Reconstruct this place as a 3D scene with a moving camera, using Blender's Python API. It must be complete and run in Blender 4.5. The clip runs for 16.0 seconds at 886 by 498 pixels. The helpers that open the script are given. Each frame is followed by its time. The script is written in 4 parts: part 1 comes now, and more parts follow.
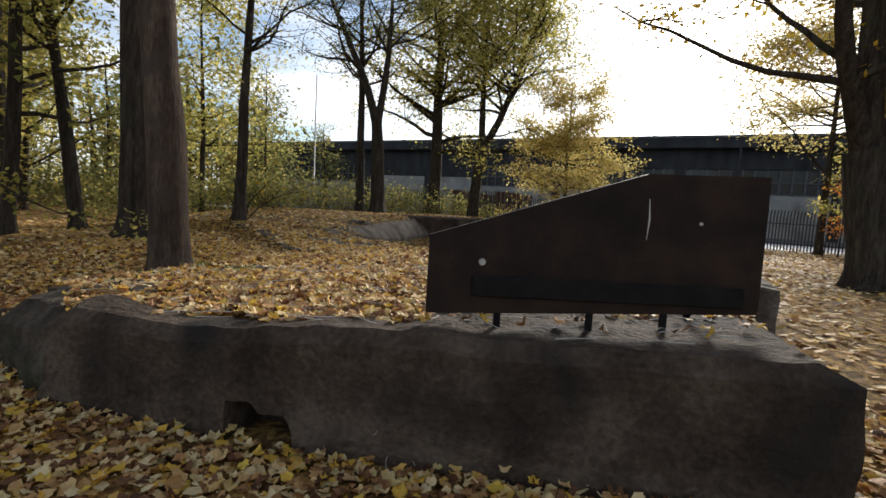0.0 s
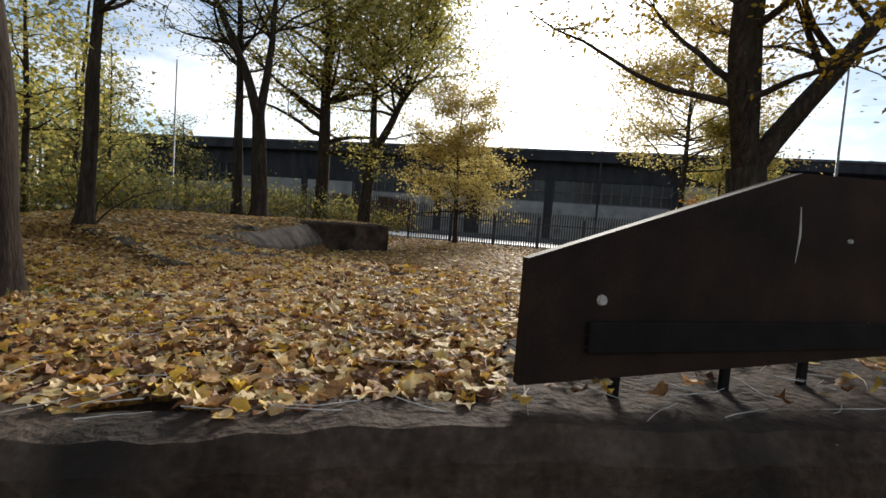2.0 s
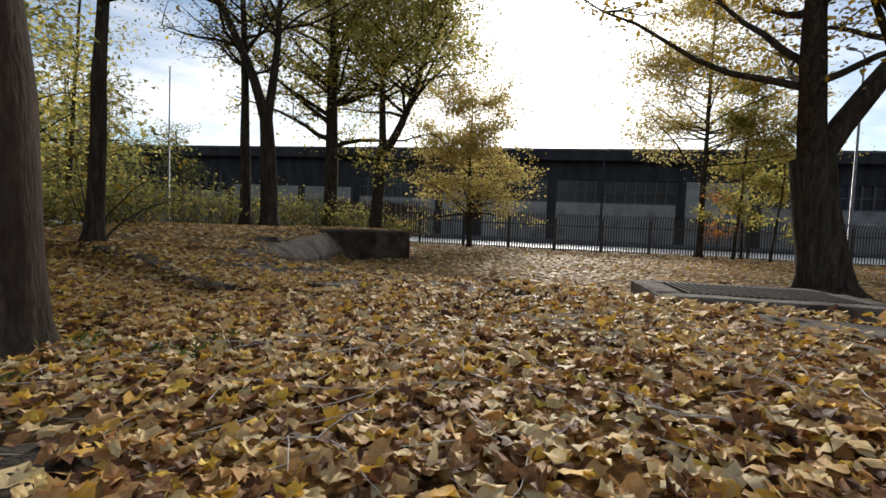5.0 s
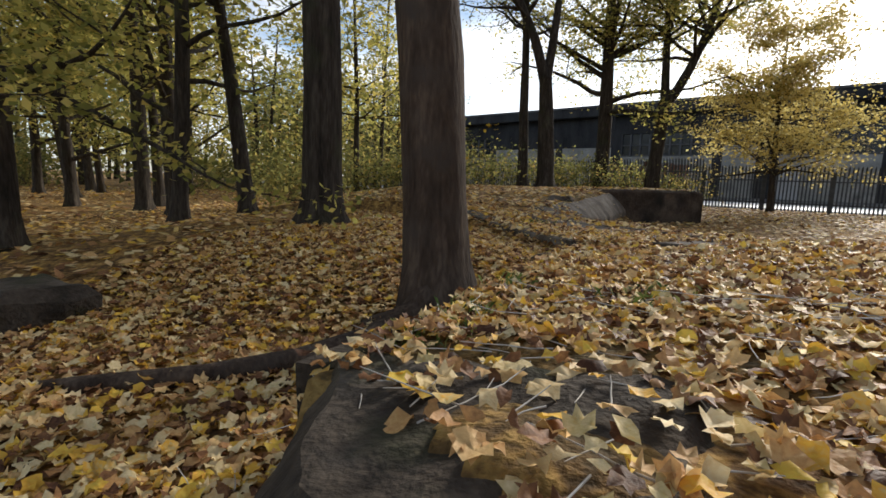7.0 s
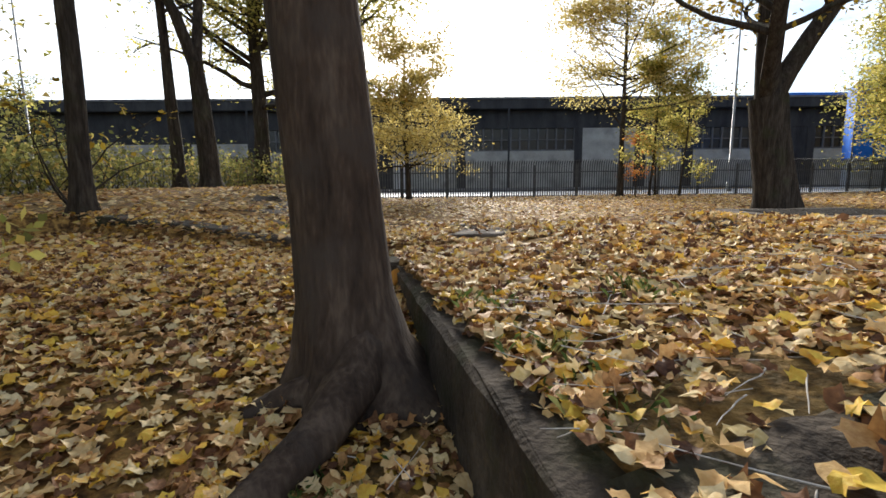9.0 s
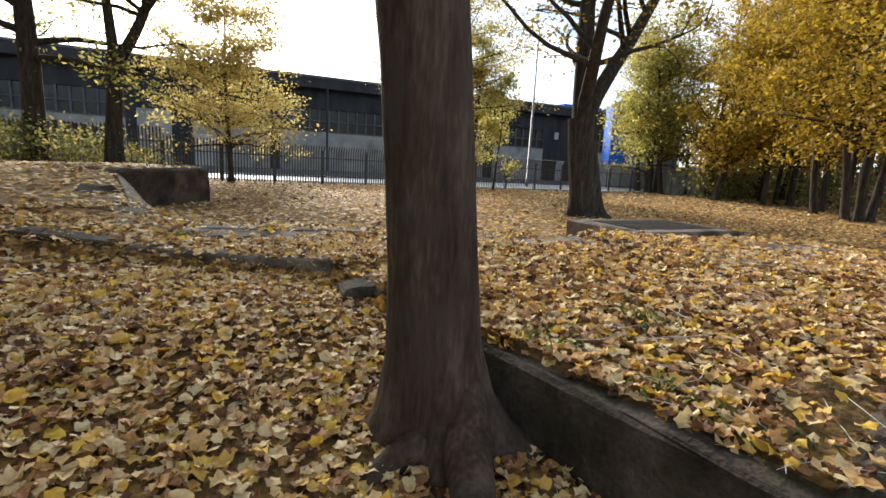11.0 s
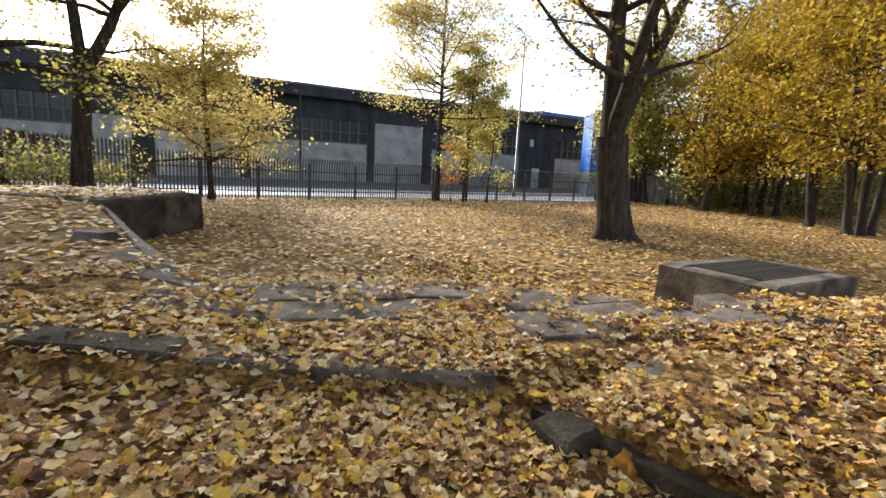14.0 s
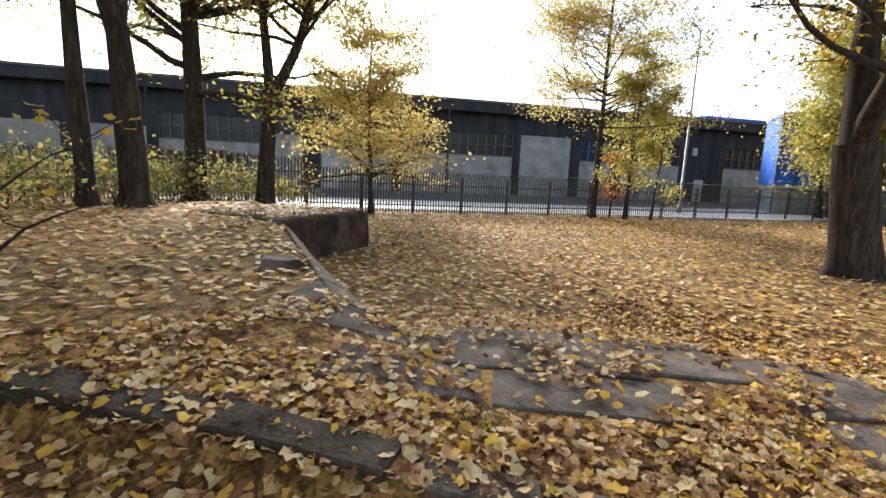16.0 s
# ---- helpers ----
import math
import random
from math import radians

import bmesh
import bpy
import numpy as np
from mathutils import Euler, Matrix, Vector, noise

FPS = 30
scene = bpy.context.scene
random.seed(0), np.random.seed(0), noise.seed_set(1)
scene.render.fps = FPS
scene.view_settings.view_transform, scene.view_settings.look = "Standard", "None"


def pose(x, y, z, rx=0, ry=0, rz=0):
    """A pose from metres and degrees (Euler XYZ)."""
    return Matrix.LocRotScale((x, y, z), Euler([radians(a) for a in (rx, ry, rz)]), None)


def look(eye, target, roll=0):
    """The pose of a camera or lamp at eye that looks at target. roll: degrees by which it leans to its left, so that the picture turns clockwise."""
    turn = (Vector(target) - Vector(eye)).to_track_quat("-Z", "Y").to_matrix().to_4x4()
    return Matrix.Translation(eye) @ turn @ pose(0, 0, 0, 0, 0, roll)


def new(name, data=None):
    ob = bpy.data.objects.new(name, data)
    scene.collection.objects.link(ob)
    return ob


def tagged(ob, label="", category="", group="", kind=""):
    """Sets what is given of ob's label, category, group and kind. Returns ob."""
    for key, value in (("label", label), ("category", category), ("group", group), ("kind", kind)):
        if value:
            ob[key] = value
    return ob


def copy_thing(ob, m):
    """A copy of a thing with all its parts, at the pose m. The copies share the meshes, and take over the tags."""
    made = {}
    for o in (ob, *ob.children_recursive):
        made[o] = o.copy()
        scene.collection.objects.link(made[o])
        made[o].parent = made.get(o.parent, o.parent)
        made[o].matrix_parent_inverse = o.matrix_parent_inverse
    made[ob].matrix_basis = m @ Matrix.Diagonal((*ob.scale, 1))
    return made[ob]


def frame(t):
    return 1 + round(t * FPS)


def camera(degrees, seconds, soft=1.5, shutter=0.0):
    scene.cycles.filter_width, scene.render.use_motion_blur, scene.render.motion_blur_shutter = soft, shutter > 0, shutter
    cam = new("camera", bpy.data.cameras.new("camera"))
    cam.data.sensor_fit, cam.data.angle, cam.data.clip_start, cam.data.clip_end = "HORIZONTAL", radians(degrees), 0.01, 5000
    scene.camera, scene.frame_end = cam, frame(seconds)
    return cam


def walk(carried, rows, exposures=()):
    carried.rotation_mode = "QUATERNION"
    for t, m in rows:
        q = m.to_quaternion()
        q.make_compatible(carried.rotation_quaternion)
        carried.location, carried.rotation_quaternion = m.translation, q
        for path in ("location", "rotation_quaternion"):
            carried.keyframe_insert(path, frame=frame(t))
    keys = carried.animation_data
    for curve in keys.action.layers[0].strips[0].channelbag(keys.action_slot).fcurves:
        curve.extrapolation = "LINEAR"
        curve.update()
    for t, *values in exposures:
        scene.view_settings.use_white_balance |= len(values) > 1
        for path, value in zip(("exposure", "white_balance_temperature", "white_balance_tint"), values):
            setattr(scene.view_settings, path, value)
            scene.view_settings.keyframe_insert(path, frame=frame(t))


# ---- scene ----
cam = camera(85.6, 16.0, soft=1.6)
PATH = [
    (0, (-0.05, 2.025, 1.488), (-0.038, 4.018, 1.311), 3.3),
    (0.5, (-0.28, 2.422, 1.455), (-0.135, 4.406, 1.252), 4.0),
    (1, (-0.455, 2.83, 1.458), (-0.259, 4.812, 1.276), 3.8),
    (1.5, (-0.68, 3.056, 1.442), (-0.333, 5.02, 1.287), 3.8),
    (2, (-0.914, 3.338, 1.429), (-0.389, 5.264, 1.309), 4.2),
    (2.5, (-1.116, 3.605, 1.442), (-0.593, 5.534, 1.347), 3.4),
    (3, (-1.164, 3.884, 1.416), (-0.566, 5.791, 1.33), 2.8),
    (3.2, (-1.208, 3.973, 1.409), (-0.477, 5.833, 1.337), 3.0),
    (5.3, (-1.926, 4.814, 1.372), (-1.474, 6.759, 1.259), 2.1),
    (5.5, (-1.969, 4.819, 1.361), (-1.625, 6.786, 1.245), 2.2),
    (6, (-2.128, 4.83, 1.283), (-2.26, 6.819, 1.114), 2.6),
    (6.5, (-2.523, 4.895, 1.254), (-2.985, 6.824, 0.999), 3.1),
    (7, (-2.943, 5.047, 1.213), (-3.379, 6.977, 0.925), 1.6),
    (7.5, (-3.42, 5.373, 1.209), (-3.679, 7.335, 0.919), -2.8),
    (8, (-3.863, 5.614, 1.191), (-3.784, 7.59, 0.897), -3.1),
    (8.5, (-4.277, 5.809, 1.247), (-3.612, 7.674, 0.965), -1.9),
    (9, (-4.631, 6.111, 1.205), (-3.663, 7.838, 0.918), -0.6),
    (9.2, (-4.776, 6.241, 1.297), (-3.71, 7.902, 0.971), -2.0),
    (11.3, (-5.918, 7.227, 1.63), (-4.305, 8.36, 1.291), 3.9),
    (11.5, (-5.903, 7.34, 1.676), (-4.257, 8.424, 1.336), 4.0),
    (12, (-6.075, 7.645, 1.761), (-4.302, 8.514, 1.438), 3.0),
    (12.5, (-6.136, 7.963, 1.739), (-4.273, 8.603, 1.395), 2.9),
    (13, (-5.997, 8.511, 1.885), (-4.154, 9.194, 1.513), 2.0),
    (13.5, (-5.911, 8.961, 1.935), (-4.193, 9.909, 1.548), 0.5),
    (14, (-5.807, 9.499, 2.035), (-4.155, 10.578, 1.711), 2.9),
    (14.5, (-5.694, 9.92, 2.028), (-4.129, 11.122, 1.7), 3.3),
    (15, (-5.438, 10.36, 2.083), (-3.986, 11.697, 1.761), 2.7),
    (15.5, (-5.379, 10.755, 2.1), (-4.007, 12.174, 1.78), 2.5),
    (16, (-5.396, 11.084, 2.17), (-4.108, 12.583, 1.864), 2.6),
]
EXPOSURES = [(0, 0.65), (1.5, 0.45), (3, 0.45), (5.5, 0.3), (7, 0.65), (8, 0.95), (9, 1.1), (11.5, 1.3), (12.5, 1.25), (14, 1.5), (16, 1.5)]
walk(cam, [(t, look(e, g, r)) for t, e, g, r in PATH], exposures=EXPOSURES)

# ---- world, sun ----
SUN_AZ, SUN_EL = radians(27), radians(22)
sun_way = Vector((math.sin(SUN_AZ) * math.cos(SUN_EL), math.cos(SUN_AZ) * math.cos(SUN_EL), math.sin(SUN_EL)))


def make_world():
    w = bpy.data.worlds.new("sky")
    scene.world = w
    w.use_nodes = True
    nt = w.node_tree
    nt.nodes.clear()
    out = nt.nodes.new("ShaderNodeOutputWorld")
    bg = nt.nodes.new("ShaderNodeBackground")
    sky = nt.nodes.new("ShaderNodeTexSky")
    sky.sky_type, sky.sun_disc = "NISHITA", False
    sky.sun_elevation, sky.sun_rotation = SUN_EL, SUN_AZ
    sky.air_density, sky.dust_density, sky.ozone_density = 1.0, 0.7, 2.0
    tc = nt.nodes.new("ShaderNodeTexCoord")
    mp = nt.nodes.new("ShaderNodeMapping")
    mp.inputs["Scale"].default_value = (1.6, 1.6, 5.0)
    nz = nt.nodes.new("ShaderNodeTexNoise")
    nz.inputs["Scale"].default_value, nz.inputs["Detail"].default_value = 2.2, 7
    nz.inputs["Roughness"].default_value = 0.55
    rp = nt.nodes.new("ShaderNodeValToRGB")
    rp.color_ramp.elements[0].position, rp.color_ramp.elements[1].position = 0.42, 0.66
    mix = nt.nodes.new("ShaderNodeMixRGB")
    grey, lift, tint = nt.nodes.new("ShaderNodeRGBToBW"), nt.nodes.new("ShaderNodeMath"), nt.nodes.new("ShaderNodeMixRGB")
    lift.operation = "MULTIPLY_ADD"
    lift.inputs[1].default_value, lift.inputs[2].default_value = 1.5, 2.6
    tint.blend_type, tint.inputs["Fac"].default_value = "MULTIPLY", 1.0
    tint.inputs[2].default_value = (0.97, 0.99, 1.04, 1)
    nt.links.new(sky.outputs["Color"], grey.inputs["Color"])
    nt.links.new(grey.outputs["Val"], lift.inputs[0])
    nt.links.new(lift.outputs[0], tint.inputs[1])
    nt.links.new(tint.outputs["Color"], mix.inputs[2])
    nt.links.new(tc.outputs["Generated"], mp.inputs["Vector"])
    nt.links.new(mp.outputs["Vector"], nz.inputs["Vector"])
    nt.links.new(nz.outputs["Fac"], rp.inputs["Fac"])
    nt.links.new(rp.outputs["Color"], mix.inputs["Fac"])
    nt.links.new(sky.outputs["Color"], mix.inputs[1])
    nt.links.new(mix.outputs["Color"], bg.inputs["Color"])
    bg.inputs["Strength"].default_value = 0.1
    nt.links.new(bg.outputs["Background"], out.inputs["Surface"])


make_world()
sun = new("sun", bpy.data.lights.new("sun", "SUN"))
sun.data.energy, sun.data.angle, sun.data.color = 3.4, radians(14), (1.0, 0.95, 0.86)
sun.matrix_world = look(sun_way * 200, (0, 0, 0))


# ---- materials ----
def mat(name, stops, scale=4.0, detail=6, rough=0.85, bump=0.3, bump_scale=30.0, metal=0.0, stretch=(1, 1, 1), fine=0.35, dist=0.02, attr="", trans=0.0,
        blotch=None, spec=0.22):
    m = bpy.data.materials.new(name)
    m.use_nodes = True
    nt = m.node_tree
    N, L = nt.nodes, nt.links
    N.clear()
    out, bs = N.new("ShaderNodeOutputMaterial"), N.new("ShaderNodeBsdfPrincipled")
    tc, mp = N.new("ShaderNodeTexCoord"), N.new("ShaderNodeMapping")
    mp.inputs["Scale"].default_value = stretch
    L.new(tc.outputs["Object"], mp.inputs["Vector"])
    n1, n2 = N.new("ShaderNodeTexNoise"), N.new("ShaderNodeTexNoise")
    n1.inputs["Scale"].default_value, n1.inputs["Detail"].default_value = scale, detail
    n2.inputs["Scale"].default_value, n2.inputs["Detail"].default_value = bump_scale, 5
    L.new(mp.outputs["Vector"], n1.inputs["Vector"])
    L.new(mp.outputs["Vector"], n2.inputs["Vector"])
    ramp = N.new("ShaderNodeValToRGB")
    cr = ramp.color_ramp
    while len(cr.elements) < len(stops):
        cr.elements.new(0.5)
    for e, (p, c) in zip(cr.elements, stops):
        e.position, e.color = p, (*c, 1)
    mixf = N.new("ShaderNodeMath")
    mixf.operation = "MULTIPLY_ADD"
    mixf.inputs[1].default_value = fine
    sub = N.new("ShaderNodeMath")
    sub.operation = "SUBTRACT"
    sub.inputs[1].default_value = 0.5
    L.new(n2.outputs["Fac"], sub.inputs[0])
    L.new(sub.outputs[0], mixf.inputs[0])
    if attr:
        at = N.new("ShaderNodeAttribute")
        at.attribute_name = attr
        L.new(at.outputs["Fac"], mixf.inputs[2])
    else:
        L.new(n1.outputs["Fac"], mixf.inputs[2])
    L.new(mixf.outputs[0], ramp.inputs["Fac"])
    col = ramp.outputs["Color"]
    if blotch:
        colour, bscale, lo, hi = blotch
        n3, r3, mx = N.new("ShaderNodeTexNoise"), N.new("ShaderNodeMapRange"), N.new("ShaderNodeMixRGB")
        n3.inputs["Scale"].default_value, n3.inputs["Detail"].default_value = bscale, 8
        L.new(tc.outputs["Object"], n3.inputs["Vector"])
        r3.inputs["From Min"].default_value, r3.inputs["From Max"].default_value = lo, hi
        L.new(n3.outputs["Fac"], r3.inputs["Value"])
        L.new(r3.outputs["Result"], mx.inputs["Fac"])
        L.new(col, mx.inputs[1])
        mx.inputs[2].default_value = (*colour, 1)
        col = mx.outputs["Color"]
    L.new(col, bs.inputs["Base Color"])
    bs.inputs["Specular IOR Level"].default_value = spec
    bs.inputs["Roughness"].default_value, bs.inputs["Metallic"].default_value = rough, metal
    if bump:
        bp = N.new("ShaderNodeBump")
        bp.inputs["Strength"].default_value, bp.inputs["Distance"].default_value = bump, dist
        L.new(n2.outputs["Fac"], bp.inputs["Height"])
        L.new(bp.outputs["Normal"], bs.inputs["Normal"])
    if trans:
        tr, ms = N.new("ShaderNodeBsdfTranslucent"), N.new("ShaderNodeMixShader")
        L.new(col, tr.inputs["Color"])
        ms.inputs["Fac"].default_value = trans
        L.new(bs.outputs["BSDF"], ms.inputs[1])
        L.new(tr.outputs["BSDF"], ms.inputs[2])
        L.new(ms.outputs["Shader"], out.inputs["Surface"])
    else:
        L.new(bs.outputs["BSDF"], out.inputs["Surface"])
    return m


CONCRETE = mat("old_concrete", [(0.3, (0.07, 0.055, 0.042)), (0.5, (0.14, 0.113, 0.09)), (0.7, (0.22, 0.185, 0.152))], 2.2, 9, 0.92, 0.6, 26, dist=0.03,
               blotch=((0.04, 0.029, 0.021), 1.3, 0.52, 0.68))
# Darker, browner copy of old_concrete; brightness of foundation and far block lowered in colour.
DARK_CONCRETE = mat("dark_stained_concrete", [(0.3, (0.028, 0.018, 0.012)), (0.5, (0.066, 0.045, 0.031)), (0.68, (0.115, 0.083, 0.06))], 2.0, 9, 0.9, 0.8, 24, dist=0.035, fine=0.5,
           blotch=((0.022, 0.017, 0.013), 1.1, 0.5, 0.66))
MOSSY = mat("mossy_concrete", [(0.3, (0.024, 0.018, 0.013)), (0.5, (0.06, 0.046, 0.034)), (0.7, (0.115, 0.092, 0.07))], 3, 9, 0.95, 0.7, 30, dist=0.03,
            blotch=((0.036, 0.038, 0.017), 2.6, 0.5, 0.68))
BARK = mat("bark", [(0.25, (0.016, 0.012, 0.009)), (0.5, (0.042, 0.032, 0.024)), (0.75, (0.085, 0.068, 0.052))], 9, 8, 0.95, 1.0, 30, stretch=(1, 1, 0.16), dist=0.03, fine=0.7,
           blotch=((0.04, 0.045, 0.02), 1.8, 0.55, 0.8))
BARK_SMOOTH = mat("smooth_bark", [(0.25, (0.02, 0.013, 0.009)), (0.5, (0.058, 0.038, 0.026)), (0.75, (0.12, 0.085, 0.06))], 5, 8, 0.92, 1.0, 34, stretch=(1, 1, 0.22), dist=0.016, fine=0.6,
                  blotch=((0.06, 0.045, 0.035), 2.4, 0.5, 0.66))
LITTER = mat("leaf_mould", [(0.25, (0.05, 0.026, 0.012)), (0.45, (0.16, 0.085, 0.03)), (0.58, (0.36, 0.205, 0.06)), (0.78, (0.52, 0.32, 0.1))], 7, 9, 0.95, 0.8, 22, dist=0.05, fine=0.8,
             blotch=((0.09, 0.075, 0.03), 0.35, 0.5, 0.75))
FALLEN = mat("fallen_leaf", [(0.0, (0.08, 0.034, 0.017)), (0.17, (0.25, 0.115, 0.05)), (0.32, (0.54, 0.29, 0.11)), (0.48, (0.74, 0.49, 0.21)), (0.66, (0.83, 0.66, 0.37)),
                             (0.78, (0.62, 0.47, 0.2)), (0.88, (0.74, 0.40, 0.055)), (1.0, (0.80, 0.56, 0.09))], 20, 3, 0.62, 0.25, 60, attr="tone", fine=0.3, trans=0.22)
LEAF_GOLD = mat("golden_leaf", [(0.0, (0.16, 0.11, 0.018)), (0.4, (0.40, 0.26, 0.028)), (0.75, (0.56, 0.365, 0.038)), (1.0, (0.42, 0.34, 0.06))], 9, 3, 0.6, 0, attr="tone", fine=0.2, trans=0.42)
LEAF_PALE = mat("pale_yellow_leaf", [(0.0, (0.33, 0.25, 0.07)), (0.4, (0.55, 0.42, 0.12)), (0.75, (0.66, 0.53, 0.19)), (1.0, (0.58, 0.52, 0.24))], 9, 3, 0.6, 0, attr="tone", fine=0.2, trans=0.68)
GRATE_IRON = mat("worn_grate_iron", [(0.3, (0.05, 0.042, 0.036)), (0.7, (0.11, 0.095, 0.08))], 6, 6, 0.85, 0.1, 60, metal=0.3)
LEAF_GREEN = mat("turning_leaf", [(0.0, (0.17, 0.18, 0.045)), (0.45, (0.40, 0.37, 0.1)), (0.8, (0.58, 0.49, 0.14)), (1.0, (0.68, 0.53, 0.15))], 9, 3, 0.6, 0, attr="tone", fine=0.2, trans=0.68)
LEAF_DULL = mat("dull_leaf", [(0.0, (0.09, 0.10, 0.035)), (0.5, (0.21, 0.21, 0.07)), (0.85, (0.34, 0.3, 0.09)), (1.0, (0.46, 0.32, 0.1))], 9, 3, 0.65, 0, attr="tone", fine=0.2, trans=0.68)
LEAF_ORANGE = mat("orange_leaf", [(0.0, (0.35, 0.10, 0.03)), (0.6, (0.6, 0.24, 0.05)), (1.0, (0.66, 0.36, 0.08))], 9, 3, 0.6, 0, attr="tone", fine=0.2, trans=0.68)
GRASS = mat("grass", [(0.0, (0.05, 0.08, 0.02)), (0.6, (0.12, 0.16, 0.04)), (1.0, (0.3, 0.28, 0.1))], 9, 3, 0.7, 0, attr="tone", fine=0.2, trans=0.3)
RUST = mat("dark_rusted_steel", [(0.3, (0.013, 0.009, 0.007)), (0.5, (0.026, 0.016, 0.012)), (0.75, (0.05, 0.027, 0.017))], 3, 8, 0.68, 0.15, 60, metal=0.35, dist=0.003)
STEEL_GREY = mat("weathered_grey_sheet", [(0.3, (0.018, 0.015, 0.014)), (0.55, (0.038, 0.033, 0.03)), (0.75, (0.07, 0.063, 0.058))], 5, 8, 0.8, 0.2, 50, stretch=(1, 1, 0.3), dist=0.004,
                 blotch=((0.34, 0.32, 0.3), 6.0, 0.63, 0.69))
STEEL_BLACK = mat("black_steel", [(0.3, (0.009, 0.008, 0.008)), (0.7, (0.022, 0.018, 0.016))], 8, 6, 0.75, 0.15, 80, metal=0.4, dist=0.002)
SCRATCH = mat("pale_scratch", [(0.3, (0.4, 0.36, 0.32)), (0.7, (0.6, 0.56, 0.5))], 12, 4, 0.8, 0.1, 60)
FENCE = mat("fence_paint", [(0.3, (0.045, 0.044, 0.045)), (0.7, (0.10, 0.098, 0.095))], 3, 6, 0.6, 0.1, 60, metal=0.3)
GALV = mat("galvanised_mast", [(0.3, (0.16, 0.165, 0.17)), (0.7, (0.27, 0.275, 0.28))], 3, 6, 0.5, 0.1, 60, metal=0.6)
HALL_DARK = mat("dark_hall_cladding", [(0.3, (0.022, 0.022, 0.025)), (0.7, (0.055, 0.055, 0.057))], 0.8, 7, 0.85, 0.2, 6, stretch=(1, 1, 0.3))
HALL_GREY = mat("hall_grey_render", [(0.3, (0.24, 0.24, 0.225)), (0.5, (0.33, 0.325, 0.3)), (0.75, (0.42, 0.41, 0.385))], 0.6, 8, 0.9, 0.3, 8,
                blotch=((0.17, 0.165, 0.155), 0.5, 0.56, 0.72))
HALL_FRAME = mat("hall_window_frame", [(0.3, (0.07, 0.07, 0.075)), (0.7, (0.13, 0.13, 0.135))], 2, 6, 0.7, 0.1, 30)
PALE = mat("pale_painted_door", [(0.3, (0.4, 0.4, 0.39)), (0.7, (0.5, 0.5, 0.49))], 1, 6, 0.8, 0.1, 30)
ASPHALT = mat("yard_asphalt", [(0.3, (0.07, 0.07, 0.07)), (0.7, (0.14, 0.14, 0.135))], 0.6, 9, 0.9, 0.3, 30)
ROAD = mat("pale_concrete_road", [(0.3, (0.68, 0.68, 0.67)), (0.7, (0.8, 0.8, 0.79))], 0.4, 9, 0.3, 0.1, 20, spec=0.5)
BLUE = mat("blue_sheeting", [(0.3, (0.01, 0.10, 0.50)), (0.7, (0.02, 0.20, 0.75))], 0.7, 7, 0.55, 0.2, 8)
PALLET = mat("reddish_timber", [(0.3, (0.14, 0.07, 0.05)), (0.7, (0.3, 0.17, 0.12))], 4, 6, 0.9, 0.2, 40)
SHEET = mat("grey_sheet_fence", [(0.3, (0.3, 0.31, 0.32)), (0.7, (0.46, 0.47, 0.48))], 0.8, 7, 0.7, 0.1, 10, metal=0.3)


def glass_mat():
    m = bpy.data.materials.new("dirty_dark_glass")
    m.use_nodes = True
    b = m.node_tree.nodes["Principled BSDF"]
    b.inputs["Base Color"].default_value = (0.02, 0.022, 0.025, 1)
    b.inputs["Roughness"].default_value = 0.25
    return m


GLASS = glass_mat()
rng = np.random.default_rng(7)


# ---- mesh helpers ----
def mesh_of(name, verts, faces, material, tone=None, smooth=False):
    me = bpy.data.meshes.new(name)
    if isinstance(faces, np.ndarray):
        n, k = faces.shape
        me.vertices.add(len(verts))
        me.vertices.foreach_set("co", np.asarray(verts, np.float32).ravel())
        me.loops.add(n * k)
        me.loops.foreach_set("vertex_index", faces.astype(np.int32).ravel())
        me.polygons.add(n)
        me.polygons.foreach_set("loop_start", np.arange(0, n * k, k, dtype=np.int32))
        me.update(calc_edges=True)
    else:
        me.from_pydata([tuple(v) for v in verts], [], faces)
    if tone is not None:
        a = me.attributes.new("tone", "FLOAT", "POINT")
        a.data.foreach_set("value", np.asarray(tone, np.float32))
    if smooth:
        me.polygons.foreach_set("use_smooth", np.ones(len(me.polygons), bool))
    me.materials.append(material)
    me.validate()
    return me


def part(name, me, parent, m=None, label="", kind=""):
    ob = new(name, me)
    ob.parent = parent
    if m is not None:
        ob.matrix_basis = m
    return tagged(ob, label=label, kind=kind)


def thing(name, label, category, at=(0, 0, 0), turn=0, group="", kind=""):
    ob = new(name)
    ob.empty_display_size = 0.2
    ob.matrix_basis = pose(*at, 0, 0, turn)
    return tagged(ob, label, category, group, kind)


